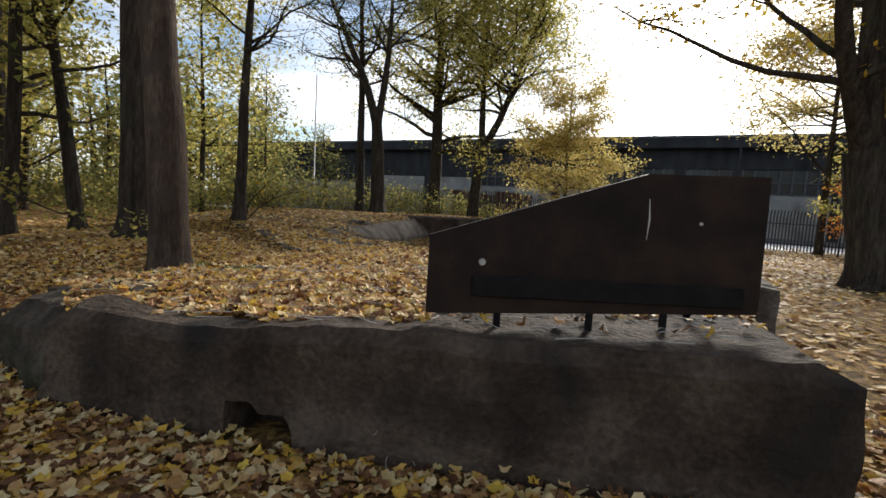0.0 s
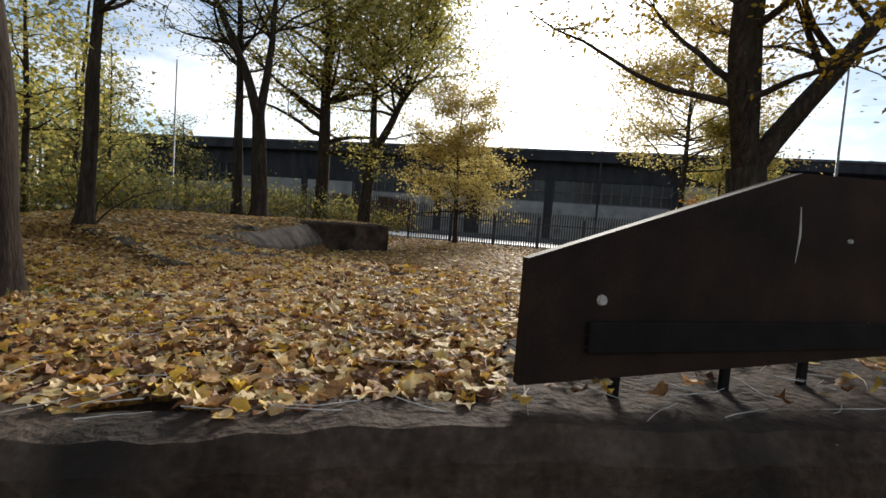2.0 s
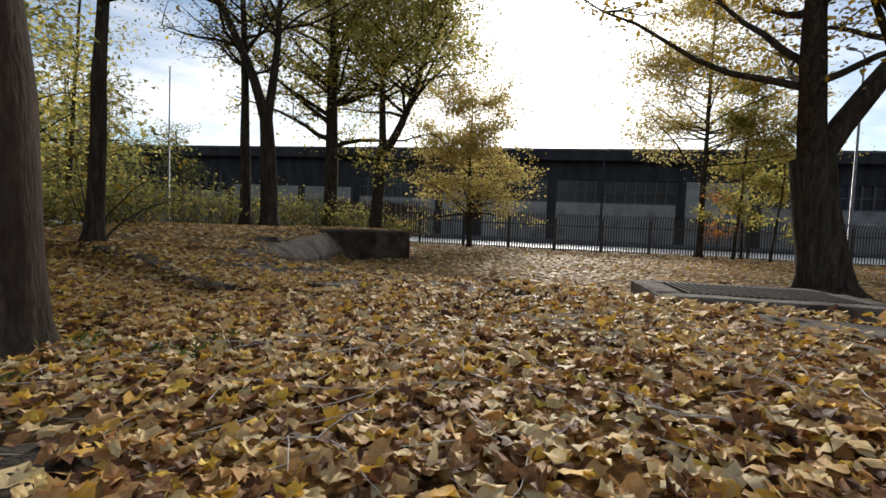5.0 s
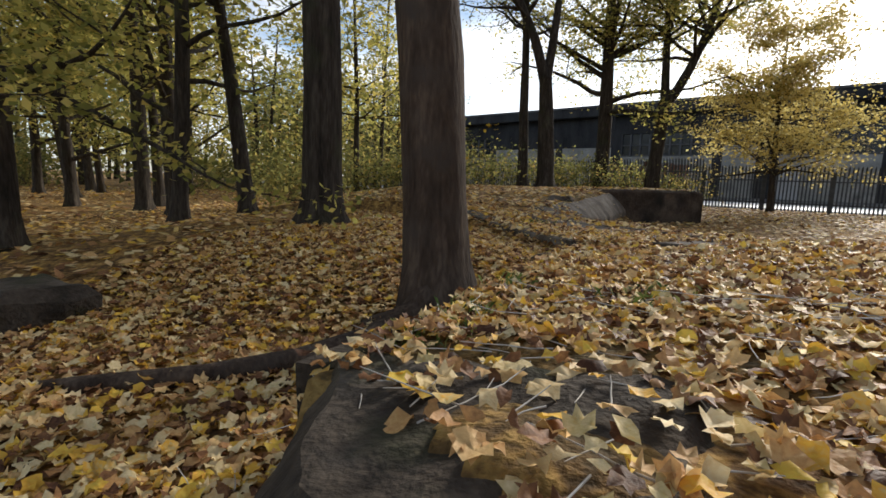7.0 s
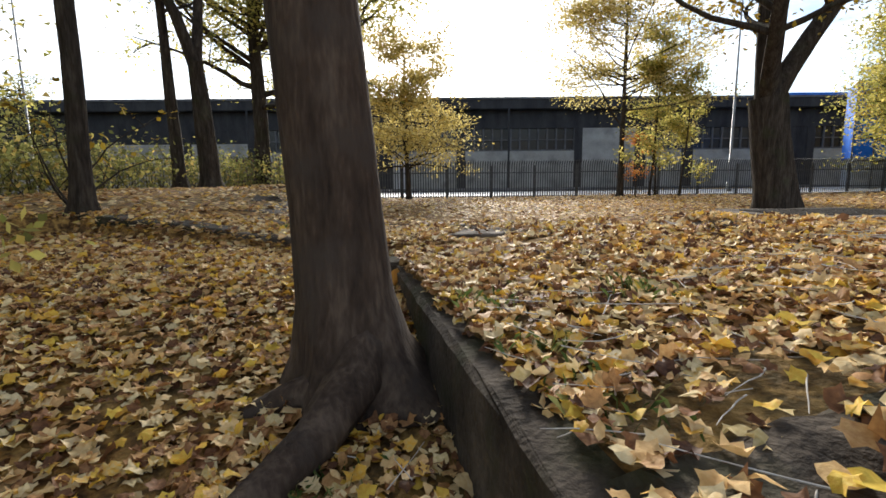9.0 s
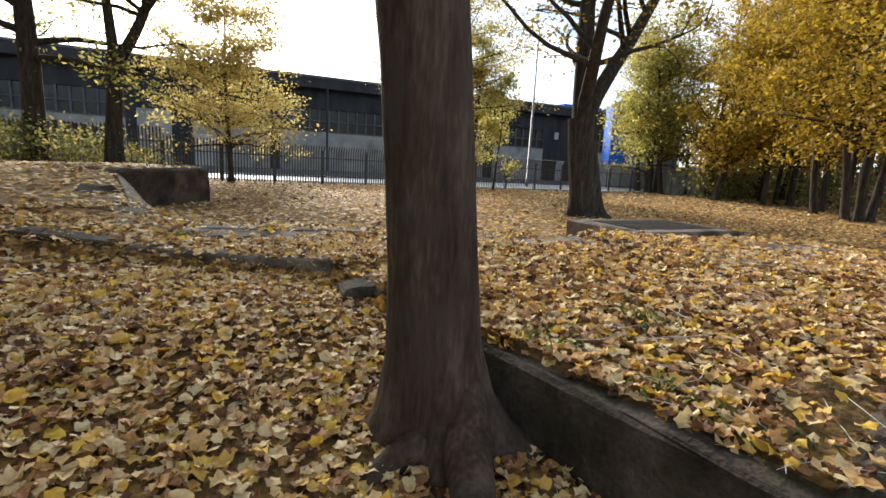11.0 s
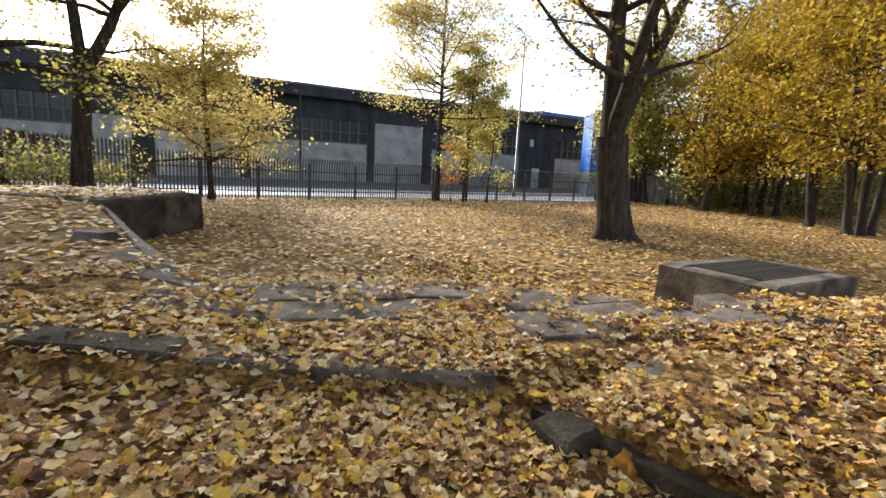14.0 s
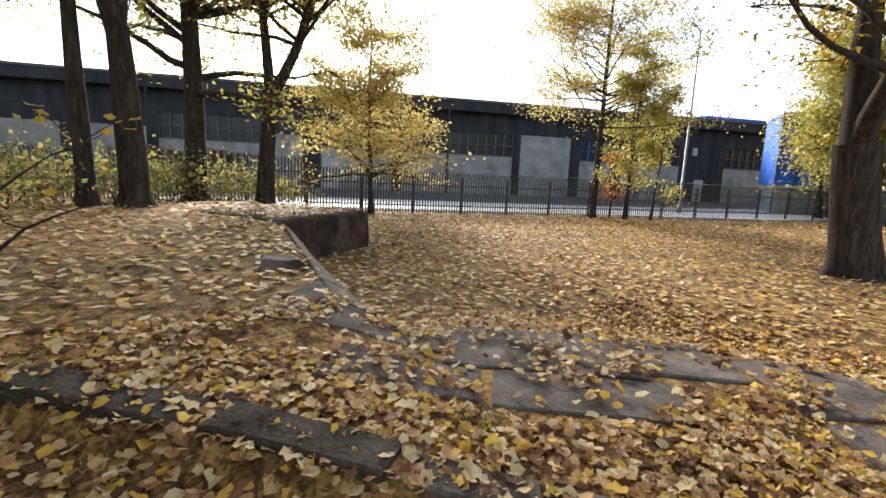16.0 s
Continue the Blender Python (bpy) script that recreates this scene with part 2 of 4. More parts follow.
def tubes(paths, seg):
    """Tapered tubes: each path is (points, radii)."""
    V, F, base = [], [], 0
    ang = np.linspace(0, 2 * np.pi, seg, endpoint=False)
    for pts, rad in paths:
        pts = np.asarray(pts, float)
        n = len(pts)
        tang = np.gradient(pts, axis=0)
        tang /= np.linalg.norm(tang, axis=1)[:, None] + 1e-9
        ref = np.array([1.0, 0, 0]) if abs(tang[0][0]) < 0.8 else np.array([0, 1.0, 0])
        a = np.cross(tang, ref)
        a /= np.linalg.norm(a, axis=1)[:, None] + 1e-9
        b = np.cross(tang, a)
        rad = np.asarray(rad, float)
        ring = pts[:, None, :] + (a[:, None, :] * np.cos(ang)[None, :, None] + b[:, None, :] * np.sin(ang)[None, :, None]) * rad[:, None, None]
        V.append(ring.reshape(-1, 3))
        i, j = np.meshgrid(np.arange(n - 1), np.arange(seg), indexing="ij")
        j2 = (j + 1) % seg
        F.append((base + np.stack([i * seg + j, i * seg + j2, (i + 1) * seg + j2, (i + 1) * seg + j], -1)).reshape(-1, 4))
        base += n * seg
    return np.concatenate(V), np.concatenate(F)


MAPLE = np.array([(0, 0), (0.2, -0.4), (0.46, -0.28), (0.42, 0.04), (0.56, 0.28), (0.28, 0.34), (0.0, 0.6), (-0.28, 0.34), (-0.56, 0.28), (-0.42, 0.04), (-0.46, -0.28), (-0.2, -0.4)])
LOBED = np.array([(0, 0), (0.3, -0.35), (0.4, 0.02), (0.52, 0.28), (0.0, 0.58), (-0.52, 0.28), (-0.4, 0.02), (-0.3, -0.35)])
OVAL = np.array([(0, 0), (0, -0.5), (0.24, -0.15), (0.2, 0.2), (0, 0.6), (-0.2, 0.2), (-0.24, -0.15)])
TRI = np.array([(0, -0.5), (0.36, 0.25), (-0.3, 0.4)])
KITE = np.array([(0, -0.5), (0.32, 0.0), (0, 0.55), (-0.32, 0.0)])


def rotations(n, tilt, r):
    """n random turns about z, tipped by about tilt radians."""
    yaw, ax, t = r.uniform(0, 2 * np.pi, n), r.uniform(0, 2 * np.pi, n), r.normal(0, tilt, n)
    c, s = np.cos(yaw), np.sin(yaw)
    Z = np.zeros((n, 3, 3))
    Z[:, 0, 0], Z[:, 0, 1], Z[:, 1, 0], Z[:, 1, 1], Z[:, 2, 2] = c, -s, s, c, 1
    k = np.zeros((n, 3, 3))
    kx, ky = np.cos(ax), np.sin(ax)
    k[:, 0, 2], k[:, 1, 2], k[:, 2, 0], k[:, 2, 1] = ky, -kx, -ky, kx
    R = np.eye(3)[None] + np.sin(t)[:, None, None] * k + (1 - np.cos(t))[:, None, None] * (k @ k)
    return R @ Z


def leaves(points, size, shape, r, tilt=1.0, curl=0.0):
    """Leaf blades at points: vertices, faces and one tone for each leaf."""
    n, k = len(points), len(shape)
    flat = np.zeros((n, k, 3))
    flat[:, :, :2] = shape[None]
    rr = (shape ** 2).sum(1)
    flat[:, :, 2] = rr[None] * r.normal(0, 1, n)[:, None] * curl
    if curl:
        flat[:, :, 2] += r.normal(0, curl * 0.22, (n, k)) * (rr > 0.01)[None]
    flat *= (size * r.uniform(0.65, 1.25, n))[:, None, None]
    V = np.einsum("nij,nkj->nki", rotations(n, tilt, r), flat) + points[:, None, :]
    if k <= 4:
        F = np.arange(n * k).reshape(n, k)
    else:
        m = k - 1
        o = np.arange(m)
        tri = np.stack([np.zeros(m, int), 1 + o, 1 + (o + 1) % m], -1)
        F = (np.arange(n)[:, None, None] * k + tri[None]).reshape(-1, 3)
    return V.reshape(-1, 3), F, np.repeat(r.uniform(0, 1, n), k)


def box_verts(x0, x1, y0, y1, z0, z1):
    v = [(x, y, z) for z in (z0, z1) for y in (y0, y1) for x in (x0, x1)]
    f = [(0, 2, 3, 1), (4, 5, 7, 6), (0, 1, 5, 4), (2, 6, 7, 3), (0, 4, 6, 2), (1, 3, 7, 5)]
    return v, f


def box_mesh(name, x0, x1, y0, y1, z0, z1, material, bevel=0.0):
    v, f = box_verts(x0, x1, y0, y1, z0, z1)
    if bevel:
        bm = bmesh.new()
        vs = [bm.verts.new(p) for p in v]
        for q in f:
            bm.faces.new([vs[i] for i in q])
        bmesh.ops.bevel(bm, geom=bm.edges[:], offset=bevel, segments=1, affect="EDGES")
        me = bpy.data.meshes.new(name)
        bm.to_mesh(me)
        bm.free()
        me.materials.append(material)
        return me
    return mesh_of(name, v, f, material)


def many_boxes(name, boxes, material):
    V, F = [], []
    for b in boxes:
        v, f = box_verts(*b)
        F += [tuple(i + len(V) for i in q) for q in f]
        V += v
    return mesh_of(name, V, F, material)


def rough_slab(name, quad, z0, top, material, bevel=0.05, step=0.12, amp=0.02, dent=None):
    """Worn concrete on a four-cornered plan (counter-clockwise): top(x, y) is its height."""
    q = [np.array(p, float) for p in quad]
    L = max(np.linalg.norm(q[1] - q[0]), np.linalg.norm(q[2] - q[3]))
    W = max(np.linalg.norm(q[3] - q[0]), np.linalg.norm(q[2] - q[1]))
    nu, nv = max(2, int(L / step)), max(2, int(W / step))
    u, v = np.meshgrid(np.linspace(0, 1, nu + 1), np.linspace(0, 1, nv + 1), indexing="ij")
    P = (1 - u)[..., None] * (1 - v)[..., None] * q[0] + u[..., None] * (1 - v)[..., None] * q[1] + u[..., None] * v[..., None] * q[2] + (1 - u)[..., None] * v[..., None] * q[3]
    inset = 1 - 2 * bevel / np.array([L, W])
    c = sum(q) / 4
    Pin = (P - c) * inset.min() + c
    verts, idx = [], {}
    for i in range(nu + 1):
        for j in range(nv + 1):
            idx[i, j] = len(verts)
            x, y = Pin[i, j]
            verts.append([x, y, top(x, y)])
    faces = [(idx[i, j], idx[i + 1, j], idx[i + 1, j + 1], idx[i, j + 1]) for i in range(nu) for j in range(nv)]
    loop = [(i, 0) for i in range(nu)] + [(nu, j) for j in range(nv)] + [(i, nv) for i in range(nu, 0, -1)] + [(0, j) for j in range(nv, 0, -1)]
    prev = [idx[k] for k in loop]
    zt = float(np.mean([top(*P[k]) for k in loop]))
    rows = max(1, int((zt - bevel - z0) / step))
    for r in range(rows + 1):
        cur = []
        for k in loop:
            x, y = P[k]
            zz = top(x, y) - bevel
            cur.append(len(verts))
            verts.append([x, y, zz + (z0 - zz) * r / rows])
        m = len(loop)
        faces += [(prev[i], cur[i], cur[(i + 1) % m], prev[(i + 1) % m]) for i in range(m)]
        prev = cur
    for p in verts:
        w = Vector(p)
        d = noise.noise_vector(w * 1.3) * amp * 1.6 + noise.noise_vector(w * 6.0) * amp * 0.8
        p[0] += d.x
        p[1] += d.y
        p[2] += d.z * 0.6
        if dent:
            dx, dy = dent(p)
            p[0] += dx
            p[1] += dy
    me = mesh_of(name, verts, faces, material)
    return me


# ---- ground ----
def sm(a, b, x):
    t = np.clip((np.asarray(x, float) - a) / (b - a), 0, 1)
    return t * t * (3 - 2 * t)


def plateau(x, y):
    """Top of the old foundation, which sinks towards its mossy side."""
    return 0.70 + 0.068 * np.clip(x, -3.6, 0)


def front_y(x):
    """Face of the foundation towards the path."""
    x = np.asarray(x, float)
    return 4.805 - 0.175 * x - 0.1 * np.sin(np.pi * np.clip((x + 2.78) / 4.98, 0, 1))


def kerb_x(y):
    """Outer edge of the sunken side kerb."""
    return -3.72 + 0.29 * (np.asarray(y, float) - 7.3)


def height(x, y, inset=0.0):
    x, y = np.asarray(x, float), np.asarray(y, float)
    g = -0.1 + 0.1 * sm(3, 9, y) * sm(2.0, 3.5, x)
    g = g + 0.06 * sm(3, 12, y)
    left = -0.06 + 0.40 * sm(7.6, 10.8, y) * sm(-12, -8, x)
    g = np.where(x < 0, g + (left - g) * sm(-1.6, -2.6, x) * sm(4.5, 6.0, y), g)
    # the foundation
    face = front_y(x) + 0.14 + inset
    inside = sm(-0.02, 0.05, y - face) * sm(0.0, 0.05 + 0.4 * sm(7.5, 8.5, y), 2.2 + 0.2 * (y - 4.4) - inset - 1.5 * sm(7.2, 9.2, y) - 1.4 * sm(9.3, 9.9, y) - x) * sm(0.02, 0.1, x - np.where(y < 6.6, -2.75 - 0.75 * (y - 5.35), kerb_x(y)))
    p = plateau(x, y) + (-0.15 - 0.05 * np.clip(x, -3, 0)) * sm(9.0, 11.5, y)
    inside = inside * sm(11.6, 10.8, y)
    # sloping slabs behind it, and the mound towards the far block
    slab = 0.50 - 0.42 * sm(7.4, 11.5, 0.736 * x + 0.677 * y) - 0.42 * sm(0.3, 0.75, x)
    slab_in = sm(10.4, 11.0, y + 0.7 * (x + 2.6)) * sm(10.0, 10.6, y) * sm(19, 14, y) * sm(5.0, 2.0, x)
    edge = -3.0 + 0.29 * (y - 15.7)
    crest = np.interp(y, [10, 12, 14, 15.7, 22, 27, 34, 45], [0.38, 0.47, 0.55, 0.68, 1.0, 0.95, 0.5, 0.0])
    mound_in = sm(1.0, -0.1, x - edge) * sm(10.0, 12.0, y) * sm(-13, -4.5, x + 0.15 * (y - 12))
    front = sm(0.0, 0.25, y + 1.38 * (x + 2.77) - 11.0)
    mound = np.where(y < 15.7, 0.37 + (crest - 0.37) * front, crest)
    g = g + (slab - g) * slab_in * front
    g = g + (p - g) * inside
    g = np.maximum(g, g + (mound - g) * mound_in)
    # leaf-filled dip between the ledge's end and the kerb
    u, v = 0.94 * (x + 2.2) - 0.34 * (y - 10.5), 0.34 * (x + 2.2) + 0.94 * (y - 10.5)
    g = g - 0.2 * np.exp(-(u / 0.75) ** 2 - (v / 0.26) ** 2)
    # broken corner of the foundation
    g = g + 0.12 * np.exp(-((x + 3.0) ** 2 + (y - 6.1) ** 2) / 0.2)
    # bank rising beyond the autumn wood
    g = g + 4.5 * sm(28, 62, 0.94 * x - 0.34 * y) * sm(8, -4, y)
    return g + wobble(x, y)


def wobble(x, y):
    wob = 0.012 * np.sin(2.1 * x + 0.7 * y) * np.sin(1.7 * y - 0.9 * x) + 0.03 * np.sin(0.31 * x + 1) * np.sin(0.27 * y)
    return wob


def lines(fine, far):
    a = list(fine)
    step, p = fine[1] - fine[0], fine[-1]
    while p < far:
        step = min(step * 1.18, 60)
        p += step
        a.append(p)
    step, p = fine[1] - fine[0], fine[0]
    while p > -far:
        step = min(step * 1.18, 60)
        p -= step
        a.insert(0, p)
    return np.array(a)


def build_ground():
    xs, ys = lines(np.arange(-9, 7, 0.1), 600), lines(np.arange(2, 18, 0.1), 600)
    X, Y = np.meshgrid(xs, ys, indexing="ij")
    V = np.stack([X, Y, height(X, Y, 0.35)], -1).reshape(-1, 3)
    n, m = len(xs), len(ys)
    i, j = np.meshgrid(np.arange(n - 1), np.arange(m - 1), indexing="ij")
    F = np.stack([i * m + j, (i + 1) * m + j, (i + 1) * m + j + 1, i * m + j + 1], -1).reshape(-1, 4)
    ob = new("ground", mesh_of("ground", V, F, LITTER, smooth=True))
    return tagged(ob, "ground of brown leaf mould under fallen maple leaves", "ground", kind="structure")


ground = build_ground()


def on_ground(x, y):
    return float(height(x, y))


# ---- concrete foundation, kerbs, slabs ----
def hole_dent(p):
    """Bow of the front face, and the drain hole in it."""
    x, y, z = p
    fy = 4.805 - 0.175 * x
    dy = -0.1 * math.sin(math.pi * min(max((x + 2.78) / 4.98, 0), 1)) * min(max(1 - (y - fy) / 1.5, 0), 1)
    if abs(y - fy) < 0.14 and abs(x + 1.13) < 0.2 and z < 0.13:
        return 0.05, dy + 0.34
    return 0.0, dy


def foundation_top(x, y):
    depth = y - float(front_y(x))
    show = 0.035 if depth < 0.42 + 0.85 * float(sm(-0.3, 0.3, x)) else -0.05
    return float(plateau(x, y) + wobble(x, y)) + show + 0.10 * math.exp(-((x + 2.6) ** 2 + (y - 5.6) ** 2) / 0.12)


foundation = new("concrete_foundation", rough_slab("concrete_foundation", [(-2.78, 5.29), (2.2, 4.42), (2.75, 6.9), (-3.35, 6.75)], -0.35, foundation_top, DARK_CONCRETE, 0.09, 0.07, 0.03, hole_dent))
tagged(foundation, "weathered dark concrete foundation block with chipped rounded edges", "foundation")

corner = new("broken_corner", rough_slab("broken_corner", [(-3.6, 5.85), (-2.75, 5.36), (-2.3, 6.6), (-3.85, 7.05)], -0.3, lambda x, y: float(plateau(x, y) + wobble(x, y)) + 0.06, MOSSY, 0.16, 0.06, 0.06))
tagged(corner, "mossy broken corner lump of the concrete foundation", "rubble")

kerb = new("concrete_kerb", rough_slab("concrete_kerb", [(-3.93, 6.75), (-3.7, 6.75), (-2.5, 10.6), (-2.72, 10.68)], -0.3, lambda x, y: float(plateau(x, y)) + 0.02 - 0.035 * (y - 7), MOSSY, 0.03, 0.08, 0.012))
tagged(kerb, "low mossy concrete kerb along the sunken leaf bed", "kerb")


def ledge(name, a, b, width, lift, label, material=CONCRETE, back=0.35):
    a, b = np.array(a, float), np.array(b, float)
    d = (b - a) / np.linalg.norm(b - a)
    n = np.array([-d[1], d[0]])
    top = lambda x, y: on_ground(x + n[0] * back, y + n[1] * back) + lift
    ob = new(name, rough_slab(name, [a, b, b + n * width, a + n * width], 0.0, top, material, 0.02, 0.09, 0.014))
    return tagged(ob, label, "kerb", "broken concrete ledges")


ledge("concrete_ledge", (-4.0, 12.95), (-2.7, 11.0), 0.3, 0.03, "broken concrete ledge strewn with fallen leaves")
ledge("concrete_ledge", (-4.75, 14.05), (-4.08, 13.05), 0.34, 0.05, "cracked concrete ledge end half under leaves", MOSSY)
ledge("concrete_ledge", (-5.7, 15.2), (-4.85, 14.15), 0.34, 0.03, "mossy concrete ledge piece among leaves", MOSSY)
ledge("concrete_ledge", (-0.95, 22.3), (-2.85, 15.9), 0.5, 0.012, "long worn concrete edge strip along the leafy mound", back=-0.1)


def loose_slab(quad, lift, label, material=CONCRETE, amp=0.02):
    cx = sum(p[0] for p in quad) / 4
    top = lambda x, y: SLAB_Z + lift + 0.05 * (x - cx)
    ob = new("broken_slab", rough_slab("broken_slab", quad, 0.0, top, material, 0.03, 0.07, amp))
    tagged(ob, label, "slab", "broken slab pieces")


SLAB_Z = 0.50
loose_slab([(-2.45, 9.7), (-1.65, 9.3), (-1.15, 9.85), (-1.78, 10.25)], 0.05, "tilted broken concrete slab by the leaf-filled dip")
loose_slab([(-3.12, 10.28), (-2.72, 10.12), (-2.55, 10.42), (-2.95, 10.6)], -0.06, "small mossy broken concrete lump in leaves", MOSSY, 0.03)
loose_slab([(1.1, 9.75), (1.5, 9.4), (1.85, 9.75), (1.5, 10.1)], 0.03, "lump of broken concrete beside the grated pit", amp=0.03)


def paving(e0, e1, n0, n1, lift):
    """A slab on the skewed paving grid: e along the strip, n across it."""
    at = lambda e, n: (0.677 * e + 0.736 * n, -0.736 * e + 0.677 * n)
    top = lambda x, y: on_ground(x, y) + lift
    quad = [at(e0, n0), at(e1, n0), at(e1, n1), at(e0, n1)]
    ob = new("concrete_slab", rough_slab("concrete_slab", quad, -0.15, top, CONCRETE, 0.015, 0.13, 0.012))
    tagged(ob, "flat cracked concrete paving slab dusted with leaves", "slab", "old paving slabs")


for e0, e1, n0, n1, lift in ((-14.2, -12.3, 7.9, 9.5, 0.02), (-12.25, -10.45, 7.6, 9.5, 0.025), (-10.4, -9.55, 7.75, 9.2, 0.03), (-9.45, -8.45, 7.2, 8.55, 0.025), (-8.4, -7.2, 7.25, 7.75, 0.03),
                             (-9.4, -8.7, 6.2, 7.1, 0.03), (-8.6, -7.45, 6.1, 7.2, 0.035), (-13.2, -11.9, 6.9, 7.55, 0.02), (-11.8, -10.3, 6.85, 7.55, 0.02), (-7.35, -6.3, 5.9, 7.1, 0.03), (-4.6, -3.6, 6.0, 6.55, 0.03)):
    paving(e0, e1, n0, n1, lift)

far_block = new("far_concrete_block", rough_slab("far_concrete_block", [(-1.35, 21.4), (2.1, 23.25), (0.9, 26.0), (-2.5, 24.2)], -0.2, lambda x, y: 1.03, DARK_CONCRETE, 0.06, 0.16, 0.03))
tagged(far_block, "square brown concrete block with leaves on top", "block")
rubble = new("concrete_rubble", rough_slab("concrete_rubble", [(-3.1, 17.6), (-2.5, 17.4), (-2.3, 18.2), (-2.9, 18.4)], 0.3, lambda x, y: 0.88, CONCRETE, 0.1, 0.1, 0.06))
tagged(rubble, "broken lump of concrete on the leafy mound", "rubble")
stone = new("concrete_lump", rough_slab("concrete_lump", [(-7.9, 7.9), (-7.0, 7.7), (-6.75, 8.35), (-7.6, 8.6)], -0.3, lambda x, y: 0.24, MOSSY, 0.1, 0.07, 0.05))
tagged(stone, "mossy concrete lump lying in fallen leaves", "rubble")


def grate_box():
    ob = thing("grated_pit", "raised concrete pit with a rusty iron grate on top", "drain", (3.55, 9.4, 0), -27)
    hw, hd, w, z1, z0 = 1.28, 0.9, 0.34, 0.69, -0.1
    t = lambda x, y: z1
    for quad in ([(-hw, -hd), (hw, -hd), (hw, -hd + w), (-hw, -hd + w)], [(-hw, hd - w), (hw, hd - w), (hw, hd), (-hw, hd)],
                 [(-hw, -hd + w), (-hw + w, -hd + w), (-hw + w, hd - w), (-hw, hd - w)], [(hw - w, -hd + w), (hw, -hd + w), (hw, hd - w), (hw - w, hd - w)]):
        part("rim", rough_slab("rim", quad, z0, t, CONCRETE, 0.03, 0.1, 0.012), ob)
    bar = box_mesh("bar", -0.012, 0.012, -hd + w - 0.03, hd - w + 0.03, -0.035, 0.0, GRATE_IRON)
    n = 24
    for i in range(n):
        part("bar", bar, ob, pose(-hw + w + 0.04 + i * (2 * (hw - w) - 0.08) / (n - 1), 0, z1 + 0.012))
    cross = box_mesh("crossbar", -hw + w, hw - w, -0.012, 0.012, -0.06, -0.036, GRATE_IRON)
    for y in (-0.35, 0, 0.35):
        part("crossbar", cross, ob, pose(0, y, z1 + 0.012))


grate_box()


# ---- steel panel ----
def steel_panel():
    a, b = Vector((-0.12, 5.0, 0)), Vector((2.04, 5.09, 0))
    turn = math.degrees(math.atan2(b.y - a.y, b.x - a.x))
    w = (b - a).length
    ob = thing("steel_panel", "dark rusted steel panel with sloping top on three short posts", "sign", (a.x, a.y, 0), turn)
    outline = [(0, 0.815), (w, 0.90), (w - 0.01, 1.79), (1.36, 1.765), (0, 1.31)]

    def plate(name, pts, y0, y1, material):
        n = len(pts)
        v = [(x, y0, z) for x, z in pts] + [(x, y1, z) for x, z in pts]
        f = [tuple(range(n)), tuple(range(2 * n - 1, n - 1, -1))] + [(i, n + i, n + (i + 1) % n, (i + 1) % n) for i in range(n)]
        me = mesh_of(name, v, f, material)
        return me

    part("front_plate", plate("front_plate", outline, 0, 0.012, RUST), ob)
    part("back_plate", plate("back_plate", [(x + (0.01 if x < 1 else -0.01), z) for x, z in outline], 0.05, 0.056, STEEL_GREY), ob, label="grey back streaked with bird droppings")
    for i in range(5):
        p, q = outline[i], outline[(i + 1) % 5]
        part("edge_flange", plate("edge_flange", [p, q, (q[0] * 0.992 + 0.008, q[1] * 0.992 + 0.0105), (p[0] * 0.992 + 0.008, p[1] * 0.992 + 0.0105)], 0.012, 0.05, RUST), ob)
    part("lower_rail", box_mesh("lower_rail", 0.28, w - 0.12, -0.03, -0.001, 0.94, 1.07, STEEL_BLACK, 0.006), ob)
    for x in (0.46, 1.06, 1.55):
        zb = float(plateau(a.x + x, 5.0))
        part("post", box_mesh("post", x - 0.022, x + 0.022, 0.016, 0.045, zb - 0.02, 0.93, STEEL_BLACK, 0.004), ob)
        part("foot_plate", box_mesh("foot_plate", x - 0.07, x + 0.07, -0.03, 0.1, zb + 0.0, zb + 0.022, STEEL_BLACK, 0.004), ob)
    bv, bf = tubes([([(1.95, 0.07, 1.15), (1.95, 0.5, 0.74)], [0.025, 0.025])], 8)
    part("brace", mesh_of("brace", bv, bf, STEEL_BLACK), ob)
    part("bolt", bolt_mesh(), ob, pose(0.34, -0.006, 1.155, 90))
    part("bolt", bolt_mesh(0.012), ob, pose(1.72, -0.006, 1.47, 90))
    for x, z, h in ((1.375, 1.48, 0.26), (1.93, 1.02, 0.1), (0.285, 1.0, 0.03), (0.285, 0.955, 0.02)):
        v, f = tubes([([(x, -0.002, z - h / 2), (x + 0.008, -0.004, z), (x - 0.002, -0.002, z + h / 2)], [0.001, 0.006 if h > 0.05 else 0.003, 0.002])], 6)
        part("scratch", mesh_of("scratch", v, f, SCRATCH), ob)


def bolt_mesh(r=0.024):
    bm = bmesh.new()
    bmesh.ops.create_cone(bm, cap_ends=True, segments=8, radius1=r, radius2=r * 0.8, depth=0.014)
    me = bpy.data.meshes.new("bolt")
    bm.to_mesh(me)
    bm.free()
    me.materials.append(SCRATCH)
    return me


steel_panel()


# ---- trees ----
def wander(start, way, length, n, bend, r, up=0.0):
    p, d = np.array(start, float), np.array(way, float) / np.linalg.norm(way)
    pts = [p.copy()]
    for _ in range(n):
        d = d + r.normal(0, bend, 3) + np.array([0, 0, up])
        d /= np.linalg.norm(d)
        p = p + d * length / n
        pts.append(p.copy())
    return np.array(pts)


